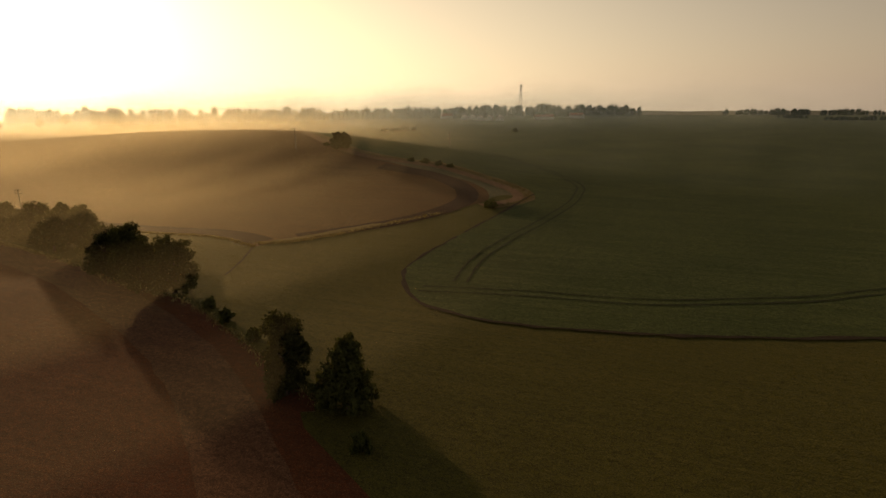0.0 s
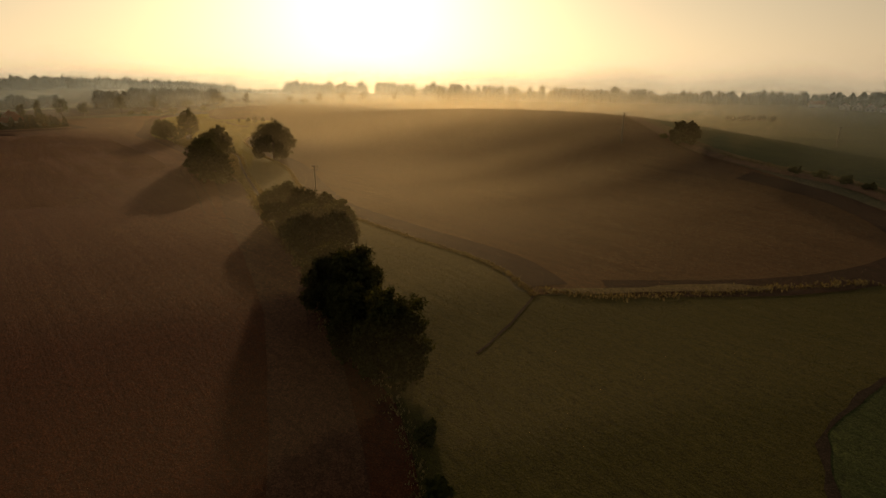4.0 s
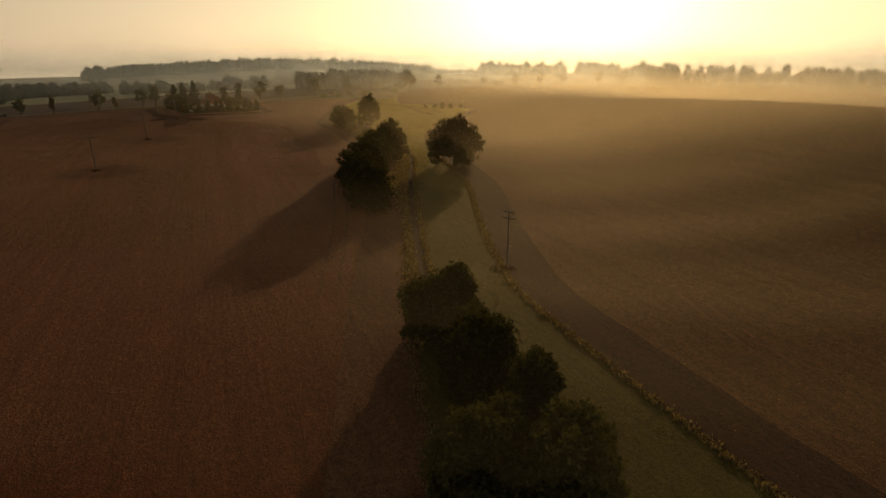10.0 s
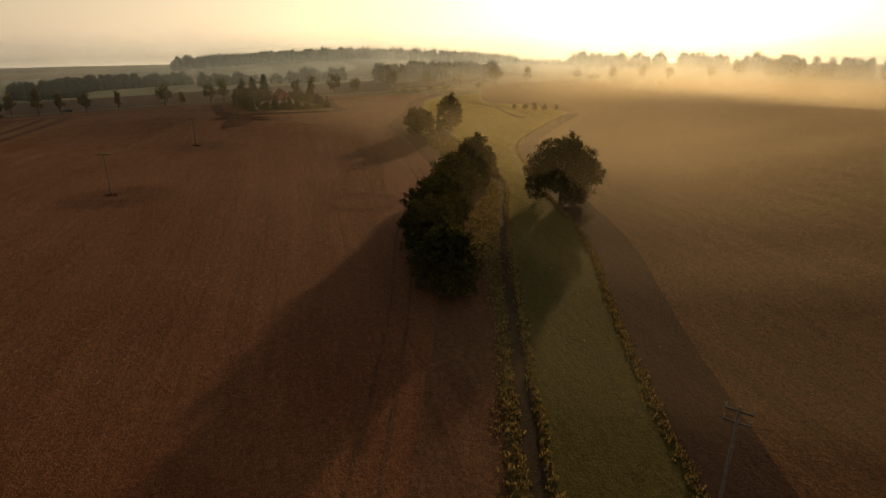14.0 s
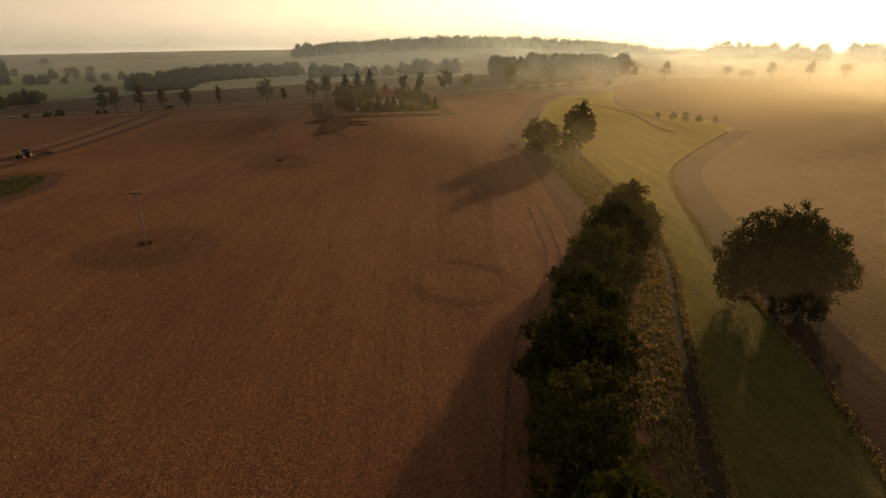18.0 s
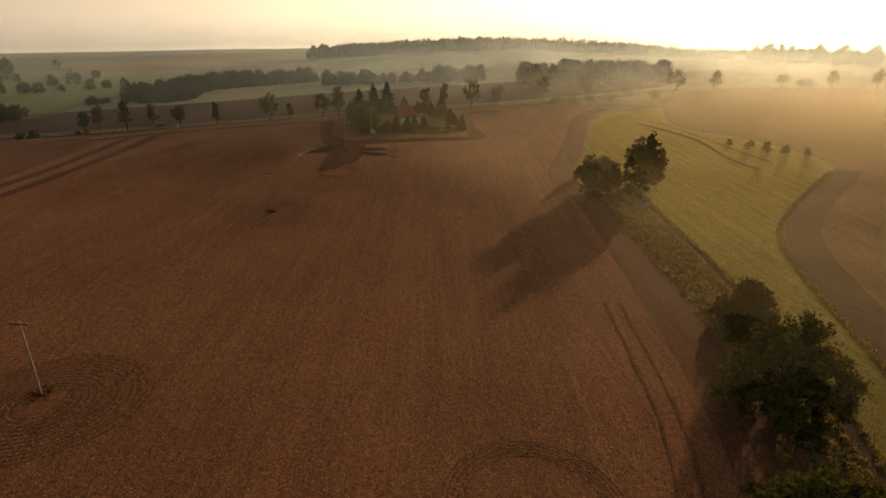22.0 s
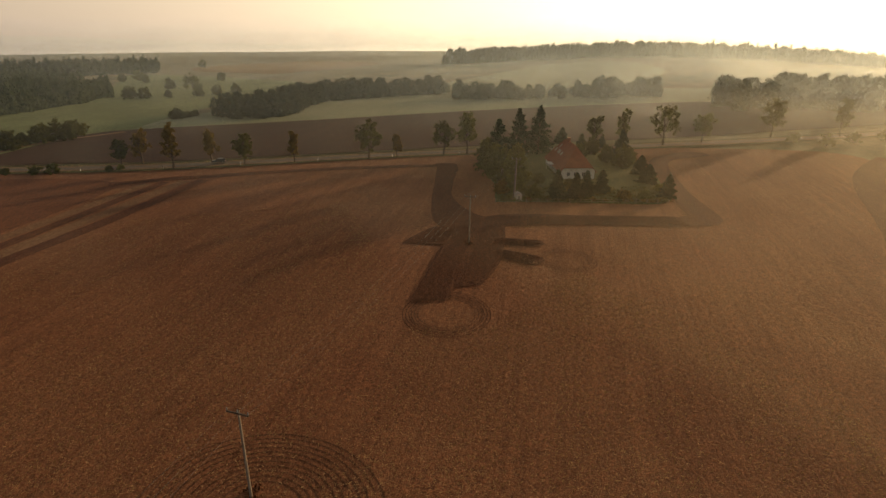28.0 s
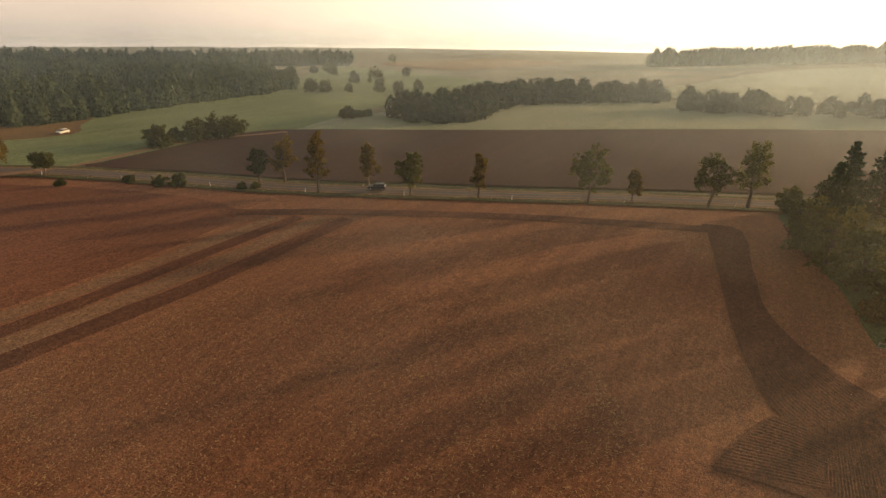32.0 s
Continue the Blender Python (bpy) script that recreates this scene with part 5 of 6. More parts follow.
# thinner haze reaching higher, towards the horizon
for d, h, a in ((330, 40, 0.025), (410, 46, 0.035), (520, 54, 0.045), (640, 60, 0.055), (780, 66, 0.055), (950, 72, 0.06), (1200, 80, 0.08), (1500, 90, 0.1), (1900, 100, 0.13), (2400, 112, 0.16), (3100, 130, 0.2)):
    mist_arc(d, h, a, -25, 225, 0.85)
# haze over the crop field and before the village
for d, h, a in ((190, 16, 0.02), (250, 18, 0.02), (320, 20, 0.022), (400, 24, 0.025), (490, 30, 0.03), (590, 38, 0.04), (690, 46, 0.05), (740, 50, 0.05)):
    mist_arc(d, h, a, -85, 40, 0.8, (0, 0))
# thin veil over the stubble, the road and the meadow
for d, a in ((165, 0.016), (205, 0.02), (245, 0.022), (285, 0.026), (325, 0.026), (365, 0.026), (410, 0.022), (460, 0.02), (515, 0.02)):
    mist_arc(d, 34, a, 40, 232, 0.75)


# ---------------------------------------------------------------- farmhouse and garden
def box(bm, x0, x1, y0, y1, z0, z1, bevel=0.0):
    made = bmesh.ops.create_cube(bm, size=1, matrix=Matrix.Translation(((x0 + x1) / 2, (y0 + y1) / 2, (z0 + z1) / 2)) @ Matrix.Diagonal((x1 - x0, y1 - y0, z1 - z0, 1)))
    if bevel:
        edges = {e for v in made["verts"] for e in v.link_edges}
        bmesh.ops.bevel(bm, geom=list(edges), offset=bevel, segments=2, affect="EDGES")


def boxes(name, dims, mat, parent, label="", bevel=0.0):
    bm = bmesh.new()
    for d in dims:
        box(bm, *d, bevel)
    return part(name, bm_mesh(name, bm, mat), parent, label)


def poly(name, verts, faces, mat, parent, label="", thick=0.0):
    bm = bmesh.new()
    vs = [bm.verts.new(v) for v in verts]
    for f in faces:
        bm.faces.new([vs[i] for i in f])
    bmesh.ops.recalc_face_normals(bm, faces=bm.faces[:])
    if thick:
        bmesh.ops.solidify(bm, geom=bm.faces[:], thickness=thick)
    return part(name, bm_mesh(name, bm, mat), parent, label)


def tile_material():
    m, nt, b = material("clay_roof_tiles", 0.8)
    vec = place_coords(nt)
    wave = node(nt, "ShaderNodeTexWave", Scale=3.2, Distortion=0.6, Detail=1.5)
    nt.links.new(vec, wave.inputs["Vector"])
    n = noise_tex(nt, vec, 0.9, 5, 0.7)
    col = mix(nt, 0.35, ramp(nt, n, [(0.3, (0.16, 0.045, 0.028)), (0.7, (0.34, 0.11, 0.06))]), ramp(nt, wave.outputs["Fac"], [(0.2, (0.12, 0.035, 0.02)), (0.7, (0.33, 0.10, 0.055))]))
    nt.links.new(col, b.inputs["Base Color"])
    bump(nt, b, wave.outputs["Fac"], 0.6, 0.05)
    return m


M_CLAY = tile_material()


def window(x, y, z, w, h, side, parent):
    """A framed window on a wall that faces along x or y."""
    d = 0.06
    if side == "x":
        f = boxes("window_frame", [(x - d, x + d, y - w / 2, y + w / 2, z, z + h)], M_TRIM, parent, "", 0.01)
        boxes("pane", [(x - d - 0.012, x + d + 0.012, y - w / 2 + 0.08, y - 0.04, z + 0.08, z + h - 0.08), (x - d - 0.012, x + d + 0.012, y + 0.04, y + w / 2 - 0.08, z + 0.08, z + h - 0.08)], M_GLASS, f)
    else:
        f = boxes("window_frame", [(x - w / 2, x + w / 2, y - d, y + d, z, z + h)], M_TRIM, parent, "", 0.01)
        boxes("pane", [(x - w / 2 + 0.08, x - 0.04, y - d - 0.012, y + d + 0.012, z + 0.08, z + h - 0.08), (x + 0.04, x + w / 2 - 0.08, y - d - 0.012, y + d + 0.012, z + 0.08, z + h - 0.08)], M_GLASS, f)


def farmhouse(x, y, turn, ln=19.0, wd=9.4, eave=2.6, ridge=8.4):
    ob = thing("farmhouse", x, y, "white farmhouse with a long half-hipped red tile roof", "house", "", turn)
    a, w = ln / 2, wd / 2
    hip, back = 3.3, 3.4
    k = (ridge - hip) / (ridge - eave)
    poly("wall", [(-a, -w, -0.4), (a, -w, -0.4), (a, w, -0.4), (-a, w, -0.4), (-a, -w, eave), (a, -w, eave), (a, w, eave), (-a, w, eave), (a, w * k, hip - 0.15), (a, -w * k, hip - 0.15), (-a, w * k, hip - 0.15), (-a, -w * k, hip - 0.15)],
         [(0, 1, 5, 4), (2, 3, 7, 6), (1, 2, 6, 8, 9, 5), (3, 0, 4, 11, 10, 7), (0, 3, 2, 1)], M_WALL, ob, "white plastered wall")
    o, ov = 0.55, 0.5
    ez = eave - ov * (ridge - eave) / w
    e = a + o
    roof = poly("roof", [(-e, -w - ov, ez), (e, -w - ov, ez), (e, -w * k, hip), (a - back, 0, ridge), (-a + back, 0, ridge), (-e, -w * k, hip), (-e, w + ov, ez), (e, w + ov, ez), (e, w * k, hip), (-e, w * k, hip)],
                [(0, 1, 2, 3, 4, 5), (7, 6, 9, 4, 3, 8), (2, 8, 3), (9, 5, 4)], M_CLAY, ob, "weathered red clay tile roof", 0.14)
    boxes("ridge_cap", [(-a + back, a - back, -0.13, 0.13, ridge - 0.02, ridge + 0.1)], M_CLAY, roof, "", 0.04)
    boxes("chimney", [(-2.6, -1.9, -0.4, 0.3, ridge - 0.8, ridge + 1.0), (-2.68, -1.82, -0.48, 0.38, ridge + 0.85, ridge + 1.0)], M_BRICK, roof, "red brick chimney")
    sl = (ridge - eave) / w
    for u in (-6.0, -4.8, -3.2, -1.8, 0.6):
        y0 = -2.6 if u != -4.8 else -1.6
        z0 = ridge - sl * abs(y0)
        poly("roof_window", [(u - 0.25, y0 - 0.4, z0 - 0.4 * sl + 0.2), (u + 0.25, y0 - 0.4, z0 - 0.4 * sl + 0.2), (u + 0.25, y0 + 0.4, z0 + 0.4 * sl + 0.2), (u - 0.25, y0 + 0.4, z0 + 0.4 * sl + 0.2)], [(0, 1, 2, 3)], M_TRIM, roof, "pale roof window", 0.08)
    for v in (-2.6, -0.6, 1.6, 3.0):
        window(a, v, 0.9, 0.9, 1.1, "x", ob)
    for u in (-7.5, -5.2, -2.8, 1.5, 4.0, 7.0):
        window(u, -w, 0.9, 1.0, 1.2, "y", ob)
    door = boxes("door", [(-0.9, 0.1, -w - 0.07, -w + 0.05, 0.0, 2.05)], M_TRIM, ob, "plain wooden door", 0.02)
    boxes("handle", [(-0.1, -0.04, -w - 0.12, -w - 0.07, 1.0, 1.12)], M_STEEL, door)
    boxes("porch", [(-2.2, 1.4, -w - 1.6, -w - 0.1, 2.3, 2.42), (-2.1, -1.98, -w - 1.5, -w - 1.38, 0, 2.3), (1.2, 1.32, -w - 1.5, -w - 1.38, 0, 2.3)], M_TRIM, ob)
    return ob


M_BRICK = plain("red_brick", (0.28, 0.11, 0.07), 0.9, 4.0, 0.3)
farmhouse(-468.8, 72.8, 14.5)
for x, y, h, r, seed in [(-468, 52, 14, 4.4, 1), (-491, 56, 14.6, 3.8, 3), (-494.5, 62.5, 15.2, 4.2, 4), (-514, 70, 5.6, 2.0, 5), (-511, 77, 4.2, 1.2, 6), (-509, 84, 4.2, 1.2, 7), (-490, 89, 9.5, 2.6, 10),
        (-471, 93, 5.4, 1.8, 8), (-461, 94, 5.0, 2.1, 9), (-447, 97, 5.9, 1.5, 11), (-438.5, 70, 7.0, 1.9, 12), (-439.5, 74.5, 6.4, 1.5, 13), (-441.5, 77, 6.6, 1.5, 16), (-447, 81, 5.8, 1.5, 17)]:
    spruce(x, y, h, r, seed)
for x, y, h, r, leaf, seed in [(-441, 59.5, 11.0, 4.4, M_LEAF2, 201), (-448, 55.5, 11.0, 4.8, M_LEAF, 202), (-455, 52, 10.5, 4.4, M_LEAF, 203), (-461, 49.5, 10.0, 4.2, M_LEAF, 221), (-438.5, 56.5, 3.9, 2.0, M_AUTUMN, 204), (-437, 64.5, 3.4, 2.2, M_LEAF2, 205),
        (-441, 86, 2.8, 1.8, M_AUTUMN, 208), (-444, 91, 2.4, 1.6, M_LEAF2, 209), (-479, 89, 7.1, 4.2, M_LEAF2, 210), (-484, 84, 6.0, 3.0, M_LEAF2, 211), (-488, 76, 5.0, 2.6, M_LEAF, 213), (-478, 57, 6.0, 3.0, M_LEAF, 214),
        (-460, 59, 4.0, 2.2, M_LEAF, 215), (-452, 65, 3.0, 1.8, M_LEAF2, 216), (-452, 96, 2.2, 1.5, M_LEAF2, 217), (-496, 80, 6, 3.2, M_LEAF, 218), (-485, 47, 6, 3, M_LEAF2, 220), (-449, 73, 2.6, 1.6, M_LEAF, 222)]:
    lab = {"dark_green_leaves": "dense dark green garden tree", "olive_leaves": "bushy olive-green garden tree", "turning_leaves": "garden bush turning yellow-brown"}[leaf.name]
    tree(x, y, h, r, 0.3, "round", leaf, lab, "garden trees", 90, 36, 0.26, seed, seed * 37)
rng = random.Random(5)
for k in range(26):
    f = k / 25
    x, y = -432.5 - 9.5 * f + rng.uniform(-0.2, 1.0) * -1, 57.5 + 38 * f
    h = rng.uniform(0.6, 1.5)
    tree(x, y, h, h * 0.8, 0.05, "shrub", rng.choice((M_LEAF2, M_AUTUMN, M_LEAF)), "low flowering shrub along the garden edge", "garden shrubs", 12, 24, 0.2, 300 + k % 5, k * 60, "shrub")


def fence(points, label):
    a, b = Vector((*points[0], 0)), Vector((*points[1], 0))
    n = int((b - a).length / 2.5)
    ob = thing("garden_fence", a.x, a.y, label, "fence")
    base = Vector((a.x, a.y, gz(a.x, a.y)))
    last = None
    for i in range(n + 1):
        p = a.lerp(b, i / n)
        q = Vector((p.x, p.y, gz(p.x, p.y))) - base
        part("post", mesh_of("post", *tube([(q.x, q.y, q.z - 0.3), (q.x, q.y, q.z + 0.6), (q.x, q.y, q.z + 1.2)], [0.06, 0.055, 0.05], 6), M_POLE), ob)
        if last is not None:
            for z in (0.5, 1.0):
                part("rail", mesh_of("rail", *tube([(last.x, last.y, last.z + z), tuple((last + q) / 2 + Vector((0, 0, z))), (q.x, q.y, q.z + z)], [0.035] * 3, 5), M_POLE), ob)
        last = q
    return ob


fence([(-430.5, 56), (-434, 68)], "weathered wooden rail fence along the garden")
fence([(-434, 68), (-441.5, 96.5)], "weathered wooden rail fence along the garden")


def shed(x, y, turn, label):
    ob = thing("garden_shed", x, y, label, "shed", "", turn)
    boxes("wall", [(-0.9, 0.9, -0.7, 0.7, -0.2, 1.5)], M_TRIM, ob, "", 0.02)
    poly("roof", [(-1.1, -0.9, 1.45), (1.1, -0.9, 1.45), (1.1, 0, 2.0), (-1.1, 0, 2.0), (-1.1, 0.9, 1.45), (1.1, 0.9, 1.45)], [(0, 1, 2, 3), (3, 2, 5, 4)], M_STEEL, ob, "pale sheet roof", 0.06)
    boxes("door", [(0.9, 0.94, -0.3, 0.3, 0.0, 1.3)], M_POLE, ob)
    return ob


shed(-434.5, 61, 20, "small garden shed with a pale roof")


# ---------------------------------------------------------------- hunting hide by the ditch
def hide(x, y):
    ob = thing("hunting_hide", x, y, "small grey wooden hunting hide on legs", "hunting hide", "", 30)
    for u in (-0.7, 0.7):
        for v in (-0.7, 0.7):
            part("leg", mesh_of("leg", *tube([(u * 1.25, v * 1.25, -0.3), (u, v, 0.8), (u, v, 1.5)], [0.08, 0.07, 0.07], 6), M_POLE), ob)
    boxes("cabin", [(-0.9, 0.9, -0.9, 0.9, 1.3, 2.0), (-0.9, -0.7, -0.9, 0.9, 2.0, 2.8), (0.7, 0.9, -0.9, 0.9, 2.0, 2.8), (-0.7, 0.7, 0.75, 0.9, 2.0, 2.8)], M_POLE, ob)
    poly("roof", [(-1.1, -1.1, 2.75), (1.1, -1.1, 2.75), (1.1, 1.1, 3.15), (-1.1, 1.1, 3.15)], [(0, 1, 2, 3)], M_DARKWOOD, ob, "", 0.06)
    boxes("ladder", [(-0.3, -0.24, -1.5, -1.42, -0.1, 1.4), (0.24, 0.3, -1.5, -1.42, -0.1, 1.4)] + [(-0.3, 0.3, -1.49, -1.43, 0.25 * i, 0.25 * i + 0.05) for i in range(1, 6)], M_POLE, ob)
    return ob


hide(-343, 137.4)

# ---------------------------------------------------------------- vehicles
M_RUBBER = plain("black_rubber", (0.025, 0.024, 0.023), 0.85, 5.0, 0.2)
M_GREEN = plain("dusty_machine_paint", (0.12, 0.095, 0.055), 0.45, 3.0, 0.2)
M_DARKCAR = plain("dark_car_paint", (0.035, 0.04, 0.045), 0.3, 2.0, 0.1)
M_YELLOW = plain("dusty_rim_paint", (0.3, 0.22, 0.1), 0.5, 3.0, 0.2)
M_RUST = plain("rusty_tool_steel", (0.16, 0.09, 0.06), 0.7, 4.0, 0.4)


def wheel(ob, x, y, r, w, rim_mat):
    bm = bmesh.new()
    turn = Matrix.Translation((x, y, r)) @ Matrix.Rotation(radians(90), 4, "X")
    bmesh.ops.create_cone(bm, cap_ends=True, segments=20, radius1=r, radius2=r, depth=w, matrix=turn)
    bmesh.ops.bevel(bm, geom=[e for e in bm.edges if len(e.link_faces) == 2 and any(len(f.verts) > 4 for f in e.link_faces)], offset=r * 0.12, segments=2, affect="EDGES")
    t = part("tyre", bm_mesh("tyre", bm, M_RUBBER), ob)
    bm = bmesh.new()
    bmesh.ops.create_cone(bm, cap_ends=True, segments=14, radius1=r * 0.55, radius2=r * 0.5, depth=w + 0.06, matrix=turn)
    part("rim", bm_mesh("rim", bm, rim_mat), t)


def hull(name, profile, half, mat, parent, label="", tuck=0.0):
    """A body drawn from its side outline, with rounded edges."""
    bm = bmesh.new()
    n = len(profile)
    lo = min(z for _, z in profile)
    hi = max(z for _, z in profile)
    vs = [[bm.verts.new((x, s * (half - tuck * (z - lo) / (hi - lo)), z)) for x, z in profile] for s in (-1, 1)]
    bm.faces.new(vs[0])
    bm.faces.new(vs[1][::-1])
    for i in range(n):
        j = (i + 1) % n
        bm.faces.new((vs[0][j], vs[0][i], vs[1][i], vs[1][j]))
    bmesh.ops.recalc_face_normals(bm, faces=bm.faces[:])
    bmesh.ops.bevel(bm, geom=bm.edges[:], offset=0.05, segments=2, affect="EDGES")
    return part(name, bm_mesh(name, bm, mat), parent, label)


def car(x, y, turn, body_mat, label, z):
    ob = thing("car", x, y, label, "car", "", turn, z)
    hull("body", [(-2.05, 0.35), (2.0, 0.35), (2.1, 0.6), (1.95, 0.82), (1.0, 0.95), (-1.95, 1.0), (-2.1, 0.7)], 0.85, body_mat, ob)
    hull("cabin", [(-1.9, 0.98), (1.0, 0.95), (0.35, 1.38), (-1.55, 1.42)], 0.78, M_GLASS, ob, "dark glazed cabin", 0.14)
    hull("roof", [(-1.62, 1.38), (0.4, 1.36), (0.3, 1.46), (-1.5, 1.5)], 0.66, body_mat, ob)
    for u in (-1.3, 1.3):
        for v in (-0.78, 0.78):
            wheel(ob, u, v, 0.31, 0.2, M_STEEL)
    for v in (-0.6, 0.6):
        boxes("headlight", [(1.98, 2.1, v - 0.16, v + 0.16, 0.6, 0.76)], M_WALL, ob, "", 0.02)
        boxes("tail_light", [(-2.1, -1.99, v - 0.14, v + 0.14, 0.7, 0.88)], M_TILE, ob, "", 0.02)
    boxes("bumper", [(2.02, 2.16, -0.8, 0.8, 0.36, 0.54)], M_RUBBER, ob, "", 0.03)
    return ob


car(-455.5, -32.5, math.degrees(math.atan2(-24, 10)), M_DARKCAR, "dark car on the country road", gz(-455.5, -32.5) + 0.42)
car(-456, -160, 20, M_WALL, "small white car parked at the forest meadow", gz(-456, -160) + 0.22)


def tractor(x, y, turn):
    ob = thing("tractor", x, y, "dusty brown tractor working the stubble field", "tractor", "", turn, gz(x, y) + 0.2)
    hull("bonnet", [(0.2, 0.9), (2.5, 0.85), (2.6, 1.4), (2.3, 1.75), (0.2, 1.9)], 0.45, M_GREEN, ob)
    hull("chassis", [(-1.5, 0.6), (2.3, 0.6), (2.3, 0.95), (-1.5, 1.0)], 0.35, M_DARKCAR, ob)
    cab = hull("cab", [(-1.3, 1.2), (0.25, 1.2), (0.35, 1.9), (0.1, 2.75), (-1.2, 2.75)], 0.75, M_GLASS, ob, "glazed cab", 0.1)
    boxes("cab_roof", [(-1.35, 0.3, -0.78, 0.78, 2.72, 2.92)], M_GREEN, cab, "", 0.05)
    boxes("exhaust", [(0.5, 0.6, 0.38, 0.48, 1.7, 2.8)], M_STEEL, ob, "", 0.02)
    for v in (-0.95, 0.95):
        wheel(ob, -0.8, v, 0.95, 0.55, M_YELLOW)
        wheel(ob, 1.9, v * 0.95, 0.68, 0.45, M_YELLOW)
        boxes("mudguard", [(-1.6, 0.0, v - 0.3, v + 0.3, 1.93, 2.0)], M_GREEN, ob, "", 0.02)
    return ob


def cultivator(x, y, turn):
    ob = thing("cultivator", x, y, "rusty trailed cultivator behind a tractor", "cultivator", "", turn, gz(x, y) + 0.2)
    boxes("frame", [(-3.6, -3.45, -2.3, 2.3, 0.75, 0.9), (-2.6, -2.45, -2.3, 2.3, 0.75, 0.9), (-1.6, -1.45, -2.3, 2.3, 0.75, 0.9), (-3.6, 1.6, -0.1, 0.1, 0.78, 0.93), (-3.6, -1.45, -1.5, -1.4, 0.76, 0.88), (-3.6, -1.45, 1.4, 1.5, 0.76, 0.88)], M_RUST, ob, "", 0.02)
    for i in range(3):
        for j in range(7):
            u, v = -1.52 - i, -2.1 + 0.7 * j + 0.2 * (i % 2)
            part("tine", mesh_of("tine", *tube([(u, v, 0.8), (u - 0.25, v, 0.4), (u + 0.1, v, -0.05)], [0.05, 0.05, 0.03], 5), M_RUST), ob)
    for v in (-1.2, 1.2):
        wheel(ob, -3.9, v, 0.45, 0.3, M_STEEL)
    bm = bmesh.new()
    bmesh.ops.create_cone(bm, cap_ends=True, segments=16, radius1=0.28, radius2=0.28, depth=4.4, matrix=Matrix.Translation((-4.5, 0, 0.28)) @ Matrix.Rotation(radians(90), 4, "X"))
    part("roller", bm_mesh("roller", bm, M_RUST), ob)
    return ob


tractor(-349, -34.5, -12)
cultivator(-352.6, -33.8, -12)

# ---------------------------------------------------------------- road furniture
post_first = None
for i in range(9):
    f = i / 8
    c = smooth_line(ROAD[3:11], 2.0)
    p = c[int(f * (len(c) - 1))]
    q = c[min(len(c) - 1, int(f * (len(c) - 1)) + 1)] - c[max(0, int(f * (len(c) - 1)) - 1)]
    q /= np.hypot(*q)
    x, y = p[0] + q[1] * 3.6, p[1] - q[0] * 3.6
    if post_first is None:
        ob = thing("marker_post", x, y, "white roadside marker post with a dark band", "marker post", "marker posts")
        ob.location.z += 0.3
        boxes("post", [(-0.06, 0.06, -0.06, 0.06, -0.2, 1.0)], M_WALL, ob, "", 0.02)
        boxes("band", [(-0.065, 0.065, -0.065, 0.065, 0.72, 0.86)], M_RUBBER, ob)
        post_first = ob
    else:
        copy_thing(post_first, pose(x, y, gz(x, y) + 0.3))


# ---------------------------------------------------------------- village on the skyline
def cottage(x, y, turn, ln, wd, eave, ridge, label, roof_mat):
    ob = thing("house", x, y, label, "house", "village houses", turn)
    a, w = ln / 2, wd / 2
    poly("wall", [(-a, -w, -1), (a, -w, -1), (a, w, -1), (-a, w, -1), (-a, -w, eave), (a, -w, eave), (a, w, eave), (-a, w, eave), (a, 0, ridge - 0.1), (-a, 0, ridge - 0.1)],
         [(0, 1, 5, 4), (2, 3, 7, 6), (1, 2, 6, 8, 5), (3, 0, 4, 9, 7), (0, 3, 2, 1)], M_WALL, ob)
    poly("roof", [(-a - 0.4, -w - 0.5, eave - 0.3), (a + 0.4, -w - 0.5, eave - 0.3), (a + 0.4, 0, ridge), (-a - 0.4, 0, ridge), (-a - 0.4, w + 0.5, eave - 0.3), (a + 0.4, w + 0.5, eave - 0.3)], [(0, 1, 2, 3), (3, 2, 5, 4)], roof_mat, ob, "", 0.2)
    for v in (-w * 0.45, w * 0.45):
        window(a, v, 1.0, 1.1, 1.3, "x", ob)
    window(a, 0, eave + 0.4, 1.0, 1.1, "x", ob)
    for u in (-a * 0.5, a * 0.5):
        window(u, -w, 1.0, 1.2, 1.3, "y", ob)
    return ob


for x, y in ((-211, 786), (-198, 783), (-183, 766), (-169, 762), (-154, 760)):
    cottage(x, y, -78, 13, 9.5, 3.6, 7.6, "white gabled house at the village edge", M_TILE)
cottage(-100, 800, 10, 26, 9, 3.4, 6.4, "long white barn with a dark roof", M_BRICK)
cottage(-250, 830, 25, 16, 9, 4.0, 8.0, "white village house among trees", M_TILE)
cottage(-60, 850, -10, 20, 9, 4.0, 7.5, "low village barn among trees", M_BRICK)


M_MAST = plain("dull_mast_steel", (0.10, 0.095, 0.09), 0.7, 3.0, 0.2)


